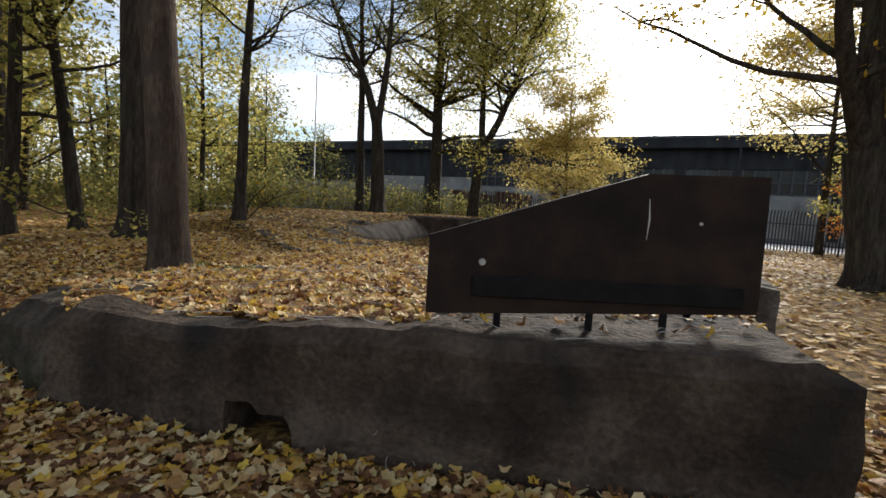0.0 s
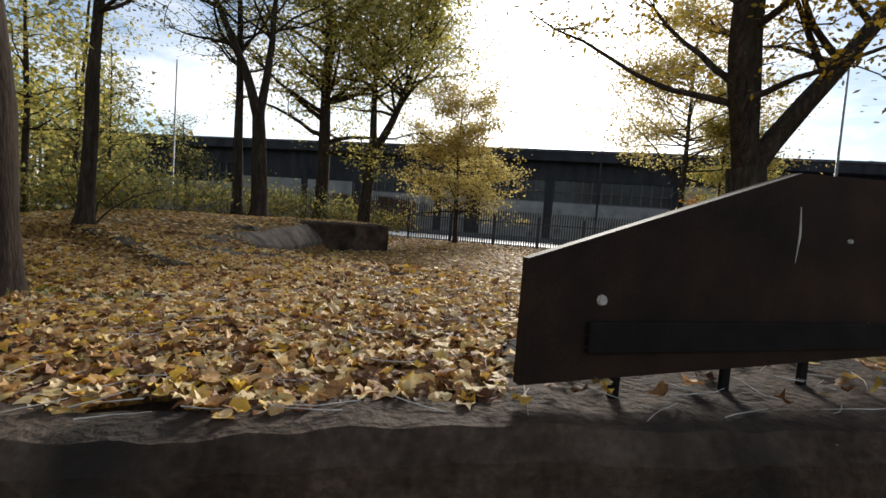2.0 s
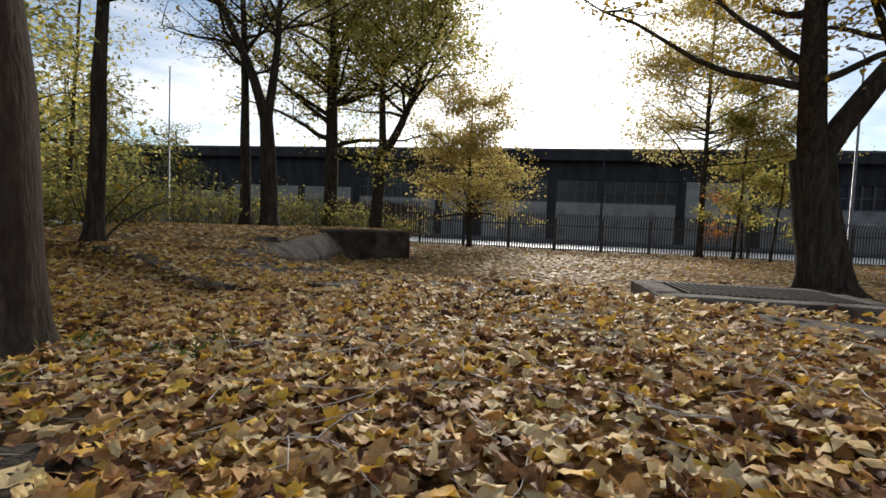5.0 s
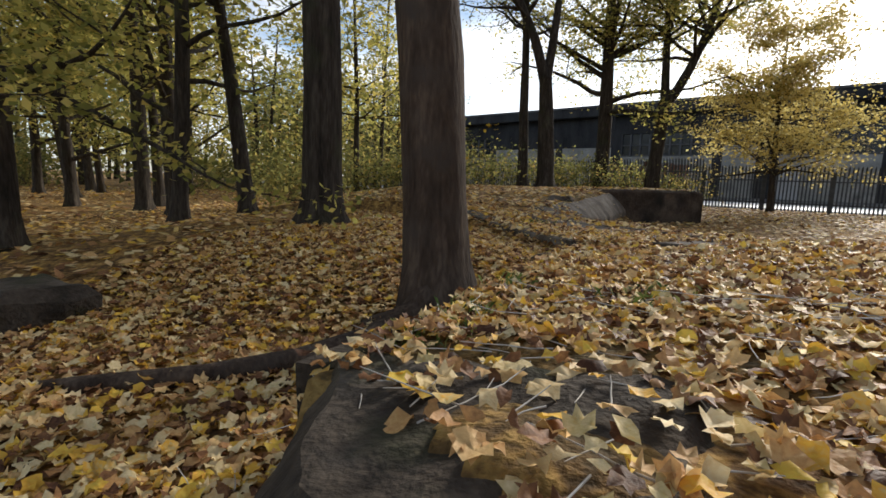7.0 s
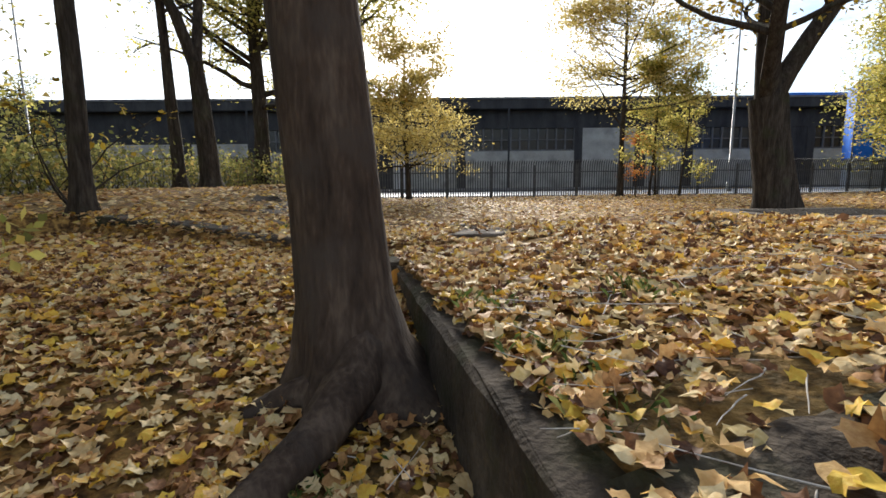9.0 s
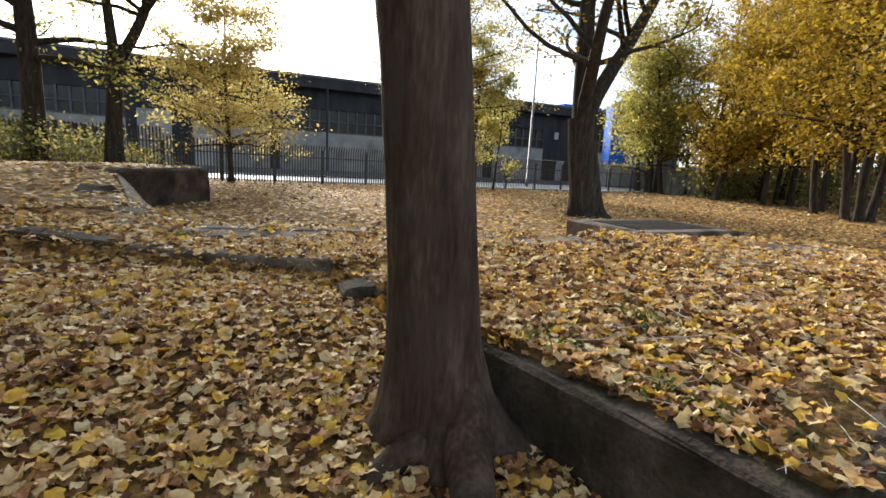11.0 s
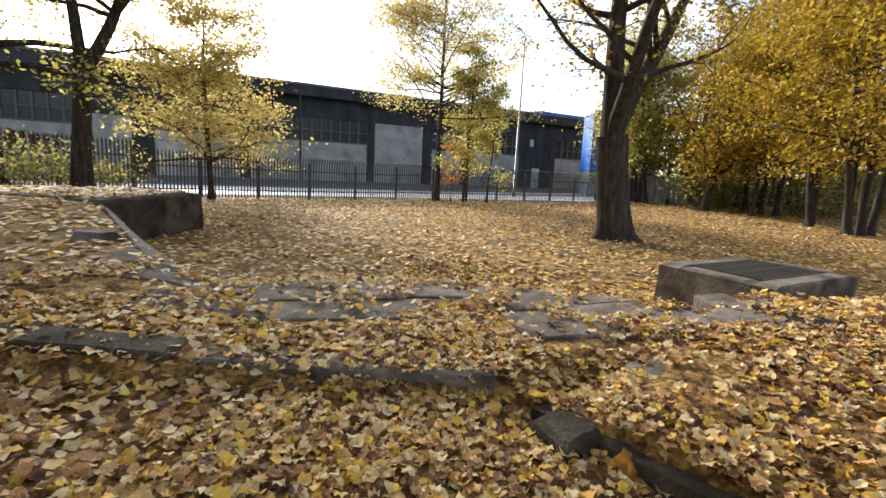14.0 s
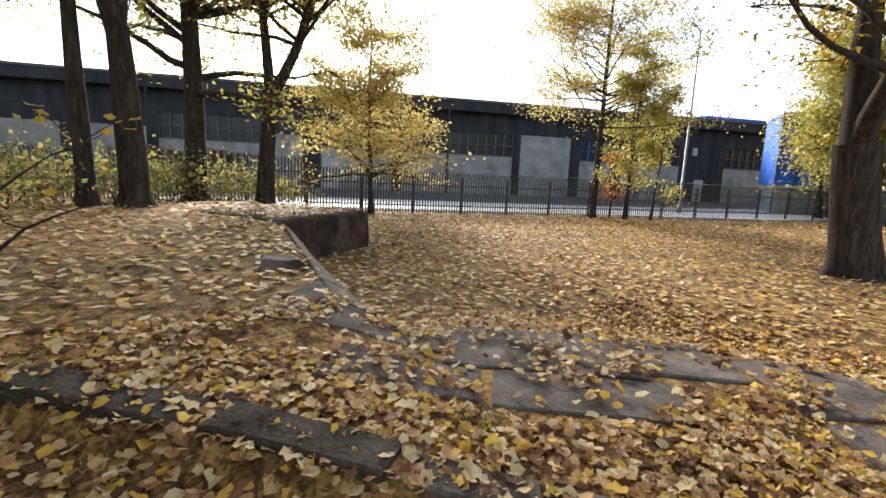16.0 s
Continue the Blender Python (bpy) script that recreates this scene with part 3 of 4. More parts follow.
def tree(name, label, x, y, height_m, radius, material, leaf_mat, leaf_n, leaf_size, seed, lean=(0, 0), crown_from=0.35, limbs=14, spread=0.33, forks=None, flare=1.6, group="",
         leaf_shape=KITE, z=None, droop=0.0, cluster=0.35, twigs=4, seg=10, bend=0.02):
    r = np.random.default_rng(seed)
    ob = thing(name, label, "tree", (x, y, (on_ground(x, y) if z is None else z) - 0.08), group=group)
    top = height_m
    n = 14
    zz = np.concatenate([[0, 0.12, 0.3, 0.6], np.linspace(1.1, top, n)])
    sway = np.cumsum(r.normal(0, bend, (len(zz), 2)), axis=0) * np.clip(zz / 3, 0, 1)[:, None]
    pts = np.stack([lean[0] * zz + sway[:, 0], lean[1] * zz + sway[:, 1], zz], -1)
    rad = radius * (1 - 0.82 * (zz / top)) + radius * (flare - 1) * np.exp(-zz / 0.22)
    wood, tips = [], []
    main = forks["at"] if forks else None
    if forks:
        keep = zz <= main
        cut = np.array([np.interp(main, zz, pts[:, k]) for k in range(3)])
        pts, rad = np.vstack([pts[keep], cut]), np.append(rad[keep], radius * 0.86)
    wood.append((pts, rad))
    stems = [(pts, rad)]
    if forks:
        stems = []
        for way, ln, fr in forks["stems"]:
            s = wander(pts[-1] - np.array([0, 0, 0.25]), way, ln, 9, 0.06, r, 0.05)
            sr = np.linspace(fr, fr * 0.2, len(s))
            wood.append((s, sr))
            stems.append((s, sr))
    for _ in range(limbs):
        s, sr = stems[r.integers(len(stems))]
        t = r.uniform(crown_from if not forks else 0.25, 0.97)
        i = t * (len(s) - 1)
        if not forks:
            i = np.interp(t * top, s[:, 2], np.arange(len(s)))
        k = min(int(i), len(s) - 2)
        st = s[k] + (s[k + 1] - s[k]) * (i - k)
        a = r.uniform(0, 2 * np.pi)
        ln = height_m * spread * r.uniform(0.6, 1.1) * (1.15 - 0.65 * t)
        lim = wander(st, (math.cos(a), math.sin(a), r.uniform(0.1, 0.8) - droop), ln, 7, 0.13, r, 0.03 - droop * 0.1)
        lr = max(0.012, np.interp(k, np.arange(len(sr)), sr) * 0.45)
        wood.append((lim, np.linspace(lr, lr * 0.15, len(lim))))
        tips += [lim[j] for j in range(2, len(lim))]
        for _ in range(twigs):
            q = lim[r.integers(2, len(lim))]
            tw = wander(q, (r.normal(), r.normal(), r.uniform(-0.2, 0.6)), ln * r.uniform(0.25, 0.5), 4, 0.2, r)
            wood.append((tw, np.linspace(lr * 0.3, 0.004, len(tw))))
            tips += [tw[j] for j in range(1, len(tw))]
    v, f = tubes(wood[:1], 20 if radius > 0.15 else 10)
    vn = v.copy()
    for i, p in enumerate(v):
        d = noise.noise(Vector((p[0] * 2.2 + seed, p[1] * 2.2, p[2] * 0.8))) * radius * 0.16
        c = np.array([np.interp(p[2], pts[:, 2], pts[:, 0]), np.interp(p[2], pts[:, 2], pts[:, 1])])
        o = p[:2] - c
        a = math.atan2(o[1], o[0])
        root = radius * 0.35 * math.exp(-max(p[2], 0) / 0.25) * math.sin(a * 5 + seed)
        vn[i, :2] = p[:2] + o / (np.linalg.norm(o) + 1e-6) * (d + root)
    part("trunk", mesh_of("trunk", vn, f, material, smooth=True), ob)
    if len(wood) > 1:
        v, f = tubes([w for w in wood[1:] if w[1][0] >= 0.05] or wood[1:2], 5)
        v2, f2 = tubes([w for w in wood[1:] if w[1][0] < 0.05] or wood[1:2], 3)
        v, f = np.concatenate([v, v2]), np.concatenate([f, f2 + len(v)])
        part("branches", mesh_of("branches", v, f, material, smooth=True), ob)
    if leaf_n and tips:
        tips = np.array(tips)
        c = tips[r.integers(len(tips), size=leaf_n)] + r.normal(0, cluster, (leaf_n, 3)) * np.array([1, 1, 0.6])
        v, f, t = leaves(c, leaf_size, leaf_shape, r, tilt=0.9)
        part("foliage", mesh_of("foliage", v, f, leaf_mat, t), ob, kind="stuff")
    return ob


def F(at, *stems):
    return {"at": at, "stems": stems}


tree("maple_trunk_tree", "grey-brown maple with knotted bark beside the kerb", -3.76, 8.65, 15, 0.278, BARK_SMOOTH, LEAF_GOLD, 2500, 0.16, 1, lean=(-0.09, 0.045), crown_from=0.5, limbs=12, flare=1.9)
tree("lime_tree", "tall dark straight-trunked lime tree in leaf litter", -6.85, 12.7, 18, 0.37, BARK, LEAF_GREEN, 3500, 0.16, 2, crown_from=0.4, limbs=16, flare=1.55)
tree("slim_tree", "slim grey bare-branched tree rooted in fallen leaves", -5.94, 15.95, 11, 0.17, BARK, LEAF_DULL, 2600, 0.09, 3, lean=(0.03, 0.02), crown_from=0.44, limbs=24, spread=0.34, twigs=8, cluster=0.2)
tree("leaning_tree", "leaning dark young tree with few branches", -10.3, 15.6, 12, 0.2, BARK, LEAF_GREEN, 3000, 0.15, 4, lean=(-0.12, 0.0), crown_from=0.4, limbs=12)
tree("forked_tree", "forked grey tree with bare upper limbs on the mound", -3.3, 26.2, 16, 0.36, BARK, LEAF_DULL, 5000, 0.13, 5, lean=(-0.05, 0), crown_from=0.4, limbs=26, twigs=8,
     forks=F(4.6, ((-0.22, 0, 1), 8.5, 0.24), ((0.12, 0.1, 1), 8.5, 0.22)))
tree("slim_tree", "slim dark tree beside the forked tree", -4.3, 26.8, 15, 0.24, BARK, LEAF_DULL, 4000, 0.13, 6, lean=(-0.03, 0), crown_from=0.3, limbs=20, twigs=8)
tree("ash_tree", "straight dark ash tree on the mound", -0.6, 31.4, 15.5, 0.42, BARK, LEAF_GREEN, 15000, 0.19, 7, lean=(0.005, 0), crown_from=0.26, limbs=40, spread=0.42, cluster=0.5)
tree("oak_tree", "leaning oak with dense yellowing crown by the fence", 1.7, 30.6, 14, 0.36, BARK, LEAF_GREEN, 22000, 0.2, 8, lean=(0.09, 0), crown_from=0.2, limbs=54, spread=0.52,
     forks=F(4.8, ((0.42, 0, 1), 9, 0.26), ((0.02, 0.1, 1), 9, 0.24)), cluster=0.5)
tree("young_maple", "young golden maple in front of the fence", 7.6, 32.0, 9.2, 0.15, BARK, LEAF_PALE, 21000, 0.17, 9, crown_from=0.12, limbs=60, spread=0.6, cluster=0.3, twigs=5, droop=0.2)
tree("young_maple", "young yellow maple at the palisade fence", 19.6, 26.8, 14, 0.19, BARK, LEAF_PALE, 22000, 0.175, 10, crown_from=0.3, limbs=54, spread=0.5, cluster=0.45, droop=0.1)
tree("maple_sapling", "thin green-yellow maple sapling at the fence", 20.4, 25.3, 10.5, 0.08, BARK, LEAF_GREEN, 4200, 0.17, 11, lean=(0.05, 0), crown_from=0.15, limbs=16, spread=0.22, cluster=0.3, group="saplings at the fence")
tree("maple_sapling", "thin yellow maple sapling at the fence", 21.3, 25.6, 10.0, 0.07, BARK, LEAF_GREEN, 4200, 0.17, 12, lean=(-0.03, 0), crown_from=0.15, limbs=16, spread=0.22, cluster=0.3, group="saplings at the fence")
tree("maple_sapling", "thin green-yellow maple sapling at the fence", 22.2, 24.6, 7.6, 0.07, BARK, LEAF_GREEN, 4200, 0.17, 13, lean=(0.06, 0), crown_from=0.15, limbs=14, spread=0.22, cluster=0.3, group="saplings at the fence")
tree("maple_sapling", "small orange-leaved maple sapling at the fence", 19.9, 25.9, 4.2, 0.04, BARK, LEAF_ORANGE, 500, 0.15, 14, crown_from=0.3, limbs=10, spread=0.25, cluster=0.25, group="saplings at the fence")
tree("old_maple", "massive dark old maple with three heavy limbs", 10.5, 13.4, 17, 0.56, BARK, LEAF_GOLD, 9000, 0.16, 15, lean=(-0.12, 0.09), bend=0.006, crown_from=0.4, limbs=34, flare=1.5,
     forks=F(3.4, ((-1.0, -0.5, 1.2), 8, 0.26), ((-0.14, 0.08, 1), 11, 0.36), ((0.5, -0.28, 1), 11, 0.32)))


# woodland on either side
def wood(n, x0, x1, y0, y1, leaf_mat, seed, label, group, count, size, keep):
    r = np.random.default_rng(seed)
    made = 0
    while made < n:
        x, y = r.uniform(x0, x1), r.uniform(y0, y1)
        if not keep(x, y):
            continue
        tree("woodland_tree", label, x, y, r.uniform(10, 17), r.uniform(0.13, 0.26), BARK, leaf_mat, count, size, seed * 100 + made, lean=(r.normal(0, 0.06), r.normal(0, 0.06)),
             crown_from=r.uniform(0.1, 0.25), limbs=20, spread=0.34, group=group, cluster=0.7, twigs=2, leaf_shape=TRI)
        made += 1


wood(16, -34, -9, 13, 36, LEAF_GREEN, 31, "woodland tree with yellow-green leaves", "woodland trees on the shaded side", 3600, 0.24, lambda x, y: y > 12 - 0.55 * (x + 9) and x < -9 - 0.1 * (y - 13))
wood(5, -30, -14, 3, 14, LEAF_GREEN, 32, "woodland tree with yellow-green leaves", "woodland trees on the shaded side", 6500, 0.2, lambda x, y: True)
tree("woodland_tree", "dark twin-stemmed tree at the wood's edge", -13.9, 17.2, 15, 0.24, BARK, LEAF_GREEN, 3500, 0.18, 41, crown_from=0.2, limbs=18, group="woodland trees on the shaded side")
tree("woodland_tree", "dark tree at the wood's edge", -16.2, 18.4, 15, 0.26, BARK, LEAF_GREEN, 3500, 0.18, 42, crown_from=0.2, limbs=18, group="woodland trees on the shaded side")
tree("overhanging_maple", "maple with low drooping yellow-green branches", -10.4, 10.2, 11, 0.18, BARK, LEAF_GREEN, 13000, 0.135, 43, crown_from=0.2, limbs=34, spread=0.32, droop=0.3, cluster=0.25)
for i, (tx, ty, tr, tl, tc) in enumerate(((16.9, 4.7, 0.3, 0.1, 0.4), (23.6, 5.9, 0.19, -0.1, 0.2), (24.0, 5.4, 0.22, 0.0, 0.24), (24.6, 5.0, 0.2, 0.12, 0.3), (24.3, 5.9, 0.16, -0.03, 0.2), (21.8, 1.5, 0.36, 0.19, 0.42),
                                          (27.2, 7.1, 0.18, -0.06, 0.18), (30.7, 6.8, 0.2, 0.02, 0.2), (34.9, 8.5, 0.22, -0.04, 0.2), (40.7, 14.6, 0.26, 0.05, 0.2), (43.5, 20.2, 0.28, -0.1, 0.24), (45.2, 15.6, 0.22, 0.02, 0.2),
                                          (29.5, 1.0, 0.26, 0.25, 0.4), (27.0, -3.5, 0.26, 0.3, 0.4))):
    tree("woodland_maple", "golden-leaved maple in the autumn wood", tx, ty, 13 + (i * 7 % 4), tr, BARK, LEAF_GOLD, 8500, 0.23, 50 + i, lean=(tl * 0.32, -tl * 0.93), crown_from=tc, limbs=28, spread=0.4,
         group="golden maples", cluster=0.36, twigs=4, flare=1.35, bend=0.05, droop=0.18, leaf_shape=TRI)
wood(9, 32, 62, -4, 14, LEAF_GOLD, 33, "golden-leaved maple deeper in the autumn wood", "golden maples", 6500, 0.3, lambda x, y: y < 13 and not (y < 4 and x < 40))
wood(10, -60, 5, 45, 75, LEAF_DULL, 34, "far tree with thin autumn crown", "far trees by the hall", 2600, 0.28, lambda x, y: y < 62 - 0.5 * x and x < -6)


wood(7, 37, 52, 15, 24, LEAF_GREEN, 36, "slender thin-crowned tree by the sheet fence", "trees behind the sheet fence", 5500, 0.26, lambda x, y: math.hypot(x - 48, y - 20) > 5)
wood(6, 45, 60, 6, 15, LEAF_DULL, 35, "tall dull-leaved tree behind the sheet fence", "trees behind the sheet fence", 5500, 0.32, lambda x, y: y < 15.5 - 0.1 * (x - 45))


def far_woods(name, a0, a1, d0, d1, h, n, leaf_mat, seed, label):
    """Distant wood as one mass of leaf clumps on stems, over an arc seen from the clearing."""
    r = np.random.default_rng(seed)
    ob = thing(name, label, "woods")
    m = 90
    a, d = np.radians(r.uniform(a0, a1, m)), r.uniform(d0, d1, m)
    cx, cy, hh = d * np.sin(a), d * np.cos(a) + 8, h * r.uniform(0.6, 1.15, m)
    v, f = tubes([(wander((x, y, 0), (0, 0, 1), t * 0.9, 5, 0.05, r), np.linspace(0.25, 0.05, 6)) for x, y, t in zip(cx, cy, hh)], 6)
    part("stems", mesh_of("stems", v, f, BARK), ob, kind="stuff")
    k = r.integers(m, size=n)
    c = np.stack([cx[k] + r.normal(0, 2.6, n), cy[k] + r.normal(0, 2.6, n), hh[k] * np.clip(r.beta(1.6, 1.5, n), 0.05, 1)], -1)
    v, f, t = leaves(c, 0.7, TRI, r, 0.9)
    part("foliage", mesh_of("foliage", v, f, leaf_mat, t), ob, kind="stuff")


far_woods("far_woods", 79, 118, 60, 95, 17, 32000, LEAF_GOLD, 501, "distant golden autumn wood beyond the clearing")
far_woods("far_woods", -95, -22, 48, 90, 15, 32000, LEAF_DULL, 502, "distant dull green autumn wood beyond the clearing")


def bare_shrub(x, y):
    r = np.random.default_rng(77)
    ob = thing("bare_shrub", "bare many-stemmed shrub with a few yellow leaves", "shrub", (x, y, on_ground(x, y) - 0.05))
    stems, tips = [], []
    for k in range(5):
        a = k * 1.3 + 0.3
        w = wander((0.05 * math.cos(a), 0.05 * math.sin(a), 0), (0.45 * math.cos(a), 0.45 * math.sin(a), 1), r.uniform(1.2, 2.6), 8, 0.16, r)
        stems.append((w, np.linspace(0.026, 0.006, 9)))
        for _ in range(4):
            q = w[r.integers(3, 9)]
            t = wander(q, (r.normal(), r.normal(), 0.5), r.uniform(0.3, 0.9), 4, 0.2, r)
            stems.append((t, np.linspace(0.01, 0.003, 5)))
            tips += list(t[2:])
    v, f = tubes(stems, 6)
    part("stems", mesh_of("stems", v, f, BARK, smooth=True), ob)
    tips = np.array(tips)
    c = tips[r.integers(len(tips), size=60)] + r.normal(0, 0.08, (60, 3))
    v, f, t = leaves(c, 0.12, MAPLE, r, 0.8, 0.3)
    part("foliage", mesh_of("foliage", v, f, LEAF_GOLD, t), ob, kind="stuff")


bare_shrub(-6.15, 16.9)


def bush(x, y, w, h, leaf_mat, seed, n=1500, size=0.12, name="bush", label="low tangled greenish bush"):
    r = np.random.default_rng(seed)
    z = on_ground(x, y)
    ob = thing(name, label, "bush", (x, y, z - 0.03), group="bushes along the mound")
    stems = []
    for _ in range(16):
        a = r.uniform(0, 6.28)
        stems.append((wander((r.normal(0, w * 0.2), r.normal(0, w * 0.12), 0), (math.cos(a) * 0.6, math.sin(a) * 0.6, 1), h * r.uniform(0.6, 1.1), 5, 0.2, r), np.linspace(0.015, 0.004, 6)))
    v, f = tubes(stems, 5)
    part("stems", mesh_of("stems", v, f, BARK), ob)
    c = r.normal(0, 1, (n, 3)) * np.array([w * 0.33, w * 0.25, h * 0.28]) + np.array([0, 0, h * 0.5])
    c[:, 2] = np.abs(c[:, 2])
    v, f, t = leaves(c, size, KITE, r, 0.9)
    part("foliage", mesh_of("foliage", v, f, leaf_mat, t), ob, kind="stuff")


for i, (bx, by) in enumerate(((-10.5, 23), (-8.6, 24.5), (-6.8, 26), (-5.2, 28), (-3.2, 29.5), (-1.8, 30.5), (0.6, 31.5), (2.8, 32.5), (-12.5, 21.5), (-7.8, 22.6))):
    bush(bx, by, 3.0, 1.7, LEAF_DULL, 70 + i, 1500, 0.15)
for i in range(12):
    bush(-15 - 3.4 * i % 40, 30 + 2.2 * i % 14, 4.5, 3.2, LEAF_DULL, 90 + i, 1100, 0.26, label="shrubby undergrowth of the wood")
for i in range(12):
    bush(36 + 3.0 * i, 13.5 - 0.5 * i, 4.0, 3.0, LEAF_DULL, 110 + i, 1100, 0.24, label="shrubby undergrowth of the wood")


for i in range(9):
    bush(37 + 2.6 * i, 7.5 - 1.7 * i, 4.5, 3.4, LEAF_DULL, 130 + i, 1000, 0.26, label="shrubby undergrowth of the wood")


def roots():
    z = lambda x, y, d: (x, y, on_ground(x, y) + d)
    paths = [([z(-3.78, 8.55, 0.34), z(-3.9, 8.38, 0.17), z(-4.15, 8.15, 0.09), z(-4.55, 7.85, 0.05), z(-5.0, 7.5, 0.04), z(-5.6, 7.15, 0.03), z(-6.2, 7.05, -0.04)], [0.17, 0.15, 0.11, 0.085, 0.075, 0.06, 0.03]),
             ([z(-3.9, 8.5, 0.12), z(-4.2, 8.6, 0.04), z(-4.5, 8.65, -0.06)], [0.13, 0.08, 0.04])]
    v, f = tubes(paths, 10)
    ob = new("surface_root", mesh_of("surface_root", v, f, BARK_SMOOTH, smooth=True))
    tagged(ob, "thick bare maple root running over the leaf litter", "root")


roots()


# ---- fence, yard, hall ----
def fence():
    a, d = np.array([7.5, 32.75]), np.array([12.1, -5.0])
    d /= np.linalg.norm(d)
    turn = math.degrees(math.atan2(d[1], d[0]))
    W, n, H = 2.75, 18, 2.3
    first = thing("fence_panel", "dark steel palisade fence panel with splayed pointed pales", "fence", (0, 0, 0), group="palisade fence panels")
    prof = [(0, 0.08), (0, 1.75), (-0.02, 2.0), (-0.1, 2.18), (-0.2, 2.3)]
    V, Fc = [], []
    for y, z in prof:
        w = 0.034 if z < 2.25 else 0.004
        V += [(-w, y - 0.012, z), (0, y + 0.01, z), (w, y - 0.012, z)]
    for i in range(len(prof) - 1):
        for k in range(2):
            Fc.append((i * 3 + k, i * 3 + k + 1, i * 3 + k + 4, i * 3 + k + 3))
        Fc.append((i * 3 + 2, i * 3, i * 3 + 3, i * 3 + 5))
    pale = mesh_of("pale", V, Fc, FENCE)
    for i in range(n):
        part("pale", pale, first, pose((i + 0.5) * W / n, 0, 0))
    rail = box_mesh("rail", 0, W, 0.012, 0.06, -0.03, 0.03, FENCE)
    part("rail", rail, first, pose(0, 0, 0.45))
    part("rail", rail, first, pose(0, 0, 1.55))
    part("post", box_mesh("post", -0.05, 0.05, 0.02, 0.12, -0.1, 2.0, FENCE), first)
    for i in range(-7, 16):
        p = a + d * (i * W)
        m = pose(p[0], p[1], on_ground(p[0], p[1]), 0, 0, turn)
        if i == -7:
            first.matrix_basis = m
        else:
            copy_thing(first, m)


fence()

HALL = pose(7.6 + 32 * math.sin(radians(28)), 32.2 + 32 * math.cos(radians(28)), 0, 0, 0, -28)


def flat_strip(name, pts, z, material, label, category):
    v = [(HALL @ Vector((x, y, 0))) for x, y in pts]
    ob = new(name, mesh_of(name, [(p.x, p.y, z) for p in v], [tuple(range(len(v)))], material))
    return tagged(ob, label, category, kind="structure")


flat_strip("yard", [(-70, -29.5), (30, -30.5), (60, -22), (60, 1), (-70, 1)], 0.10, ASPHALT, "grey asphalt works yard behind the fence", "yard")
flat_strip("road", [(-68, -28.6), (28, -29.4), (56, -22.4), (59, -12), (40, -16), (20, -20), (-68, -20)], 0.13, ROAD, "pale concrete yard road in front of the hall", "road")


def bank_road():
    at = lambda d, s: (0.94 * d + 0.34 * s, -0.34 * d + 0.94 * s, 4.75)
    ob = new("road", mesh_of("road", [at(78, -45), at(86, -45), at(86, 12), at(78, 12)], [(0, 1, 2, 3)], ROAD))
    tagged(ob, "pale road along the bank beyond the autumn wood", "road", kind="structure")


bank_road()


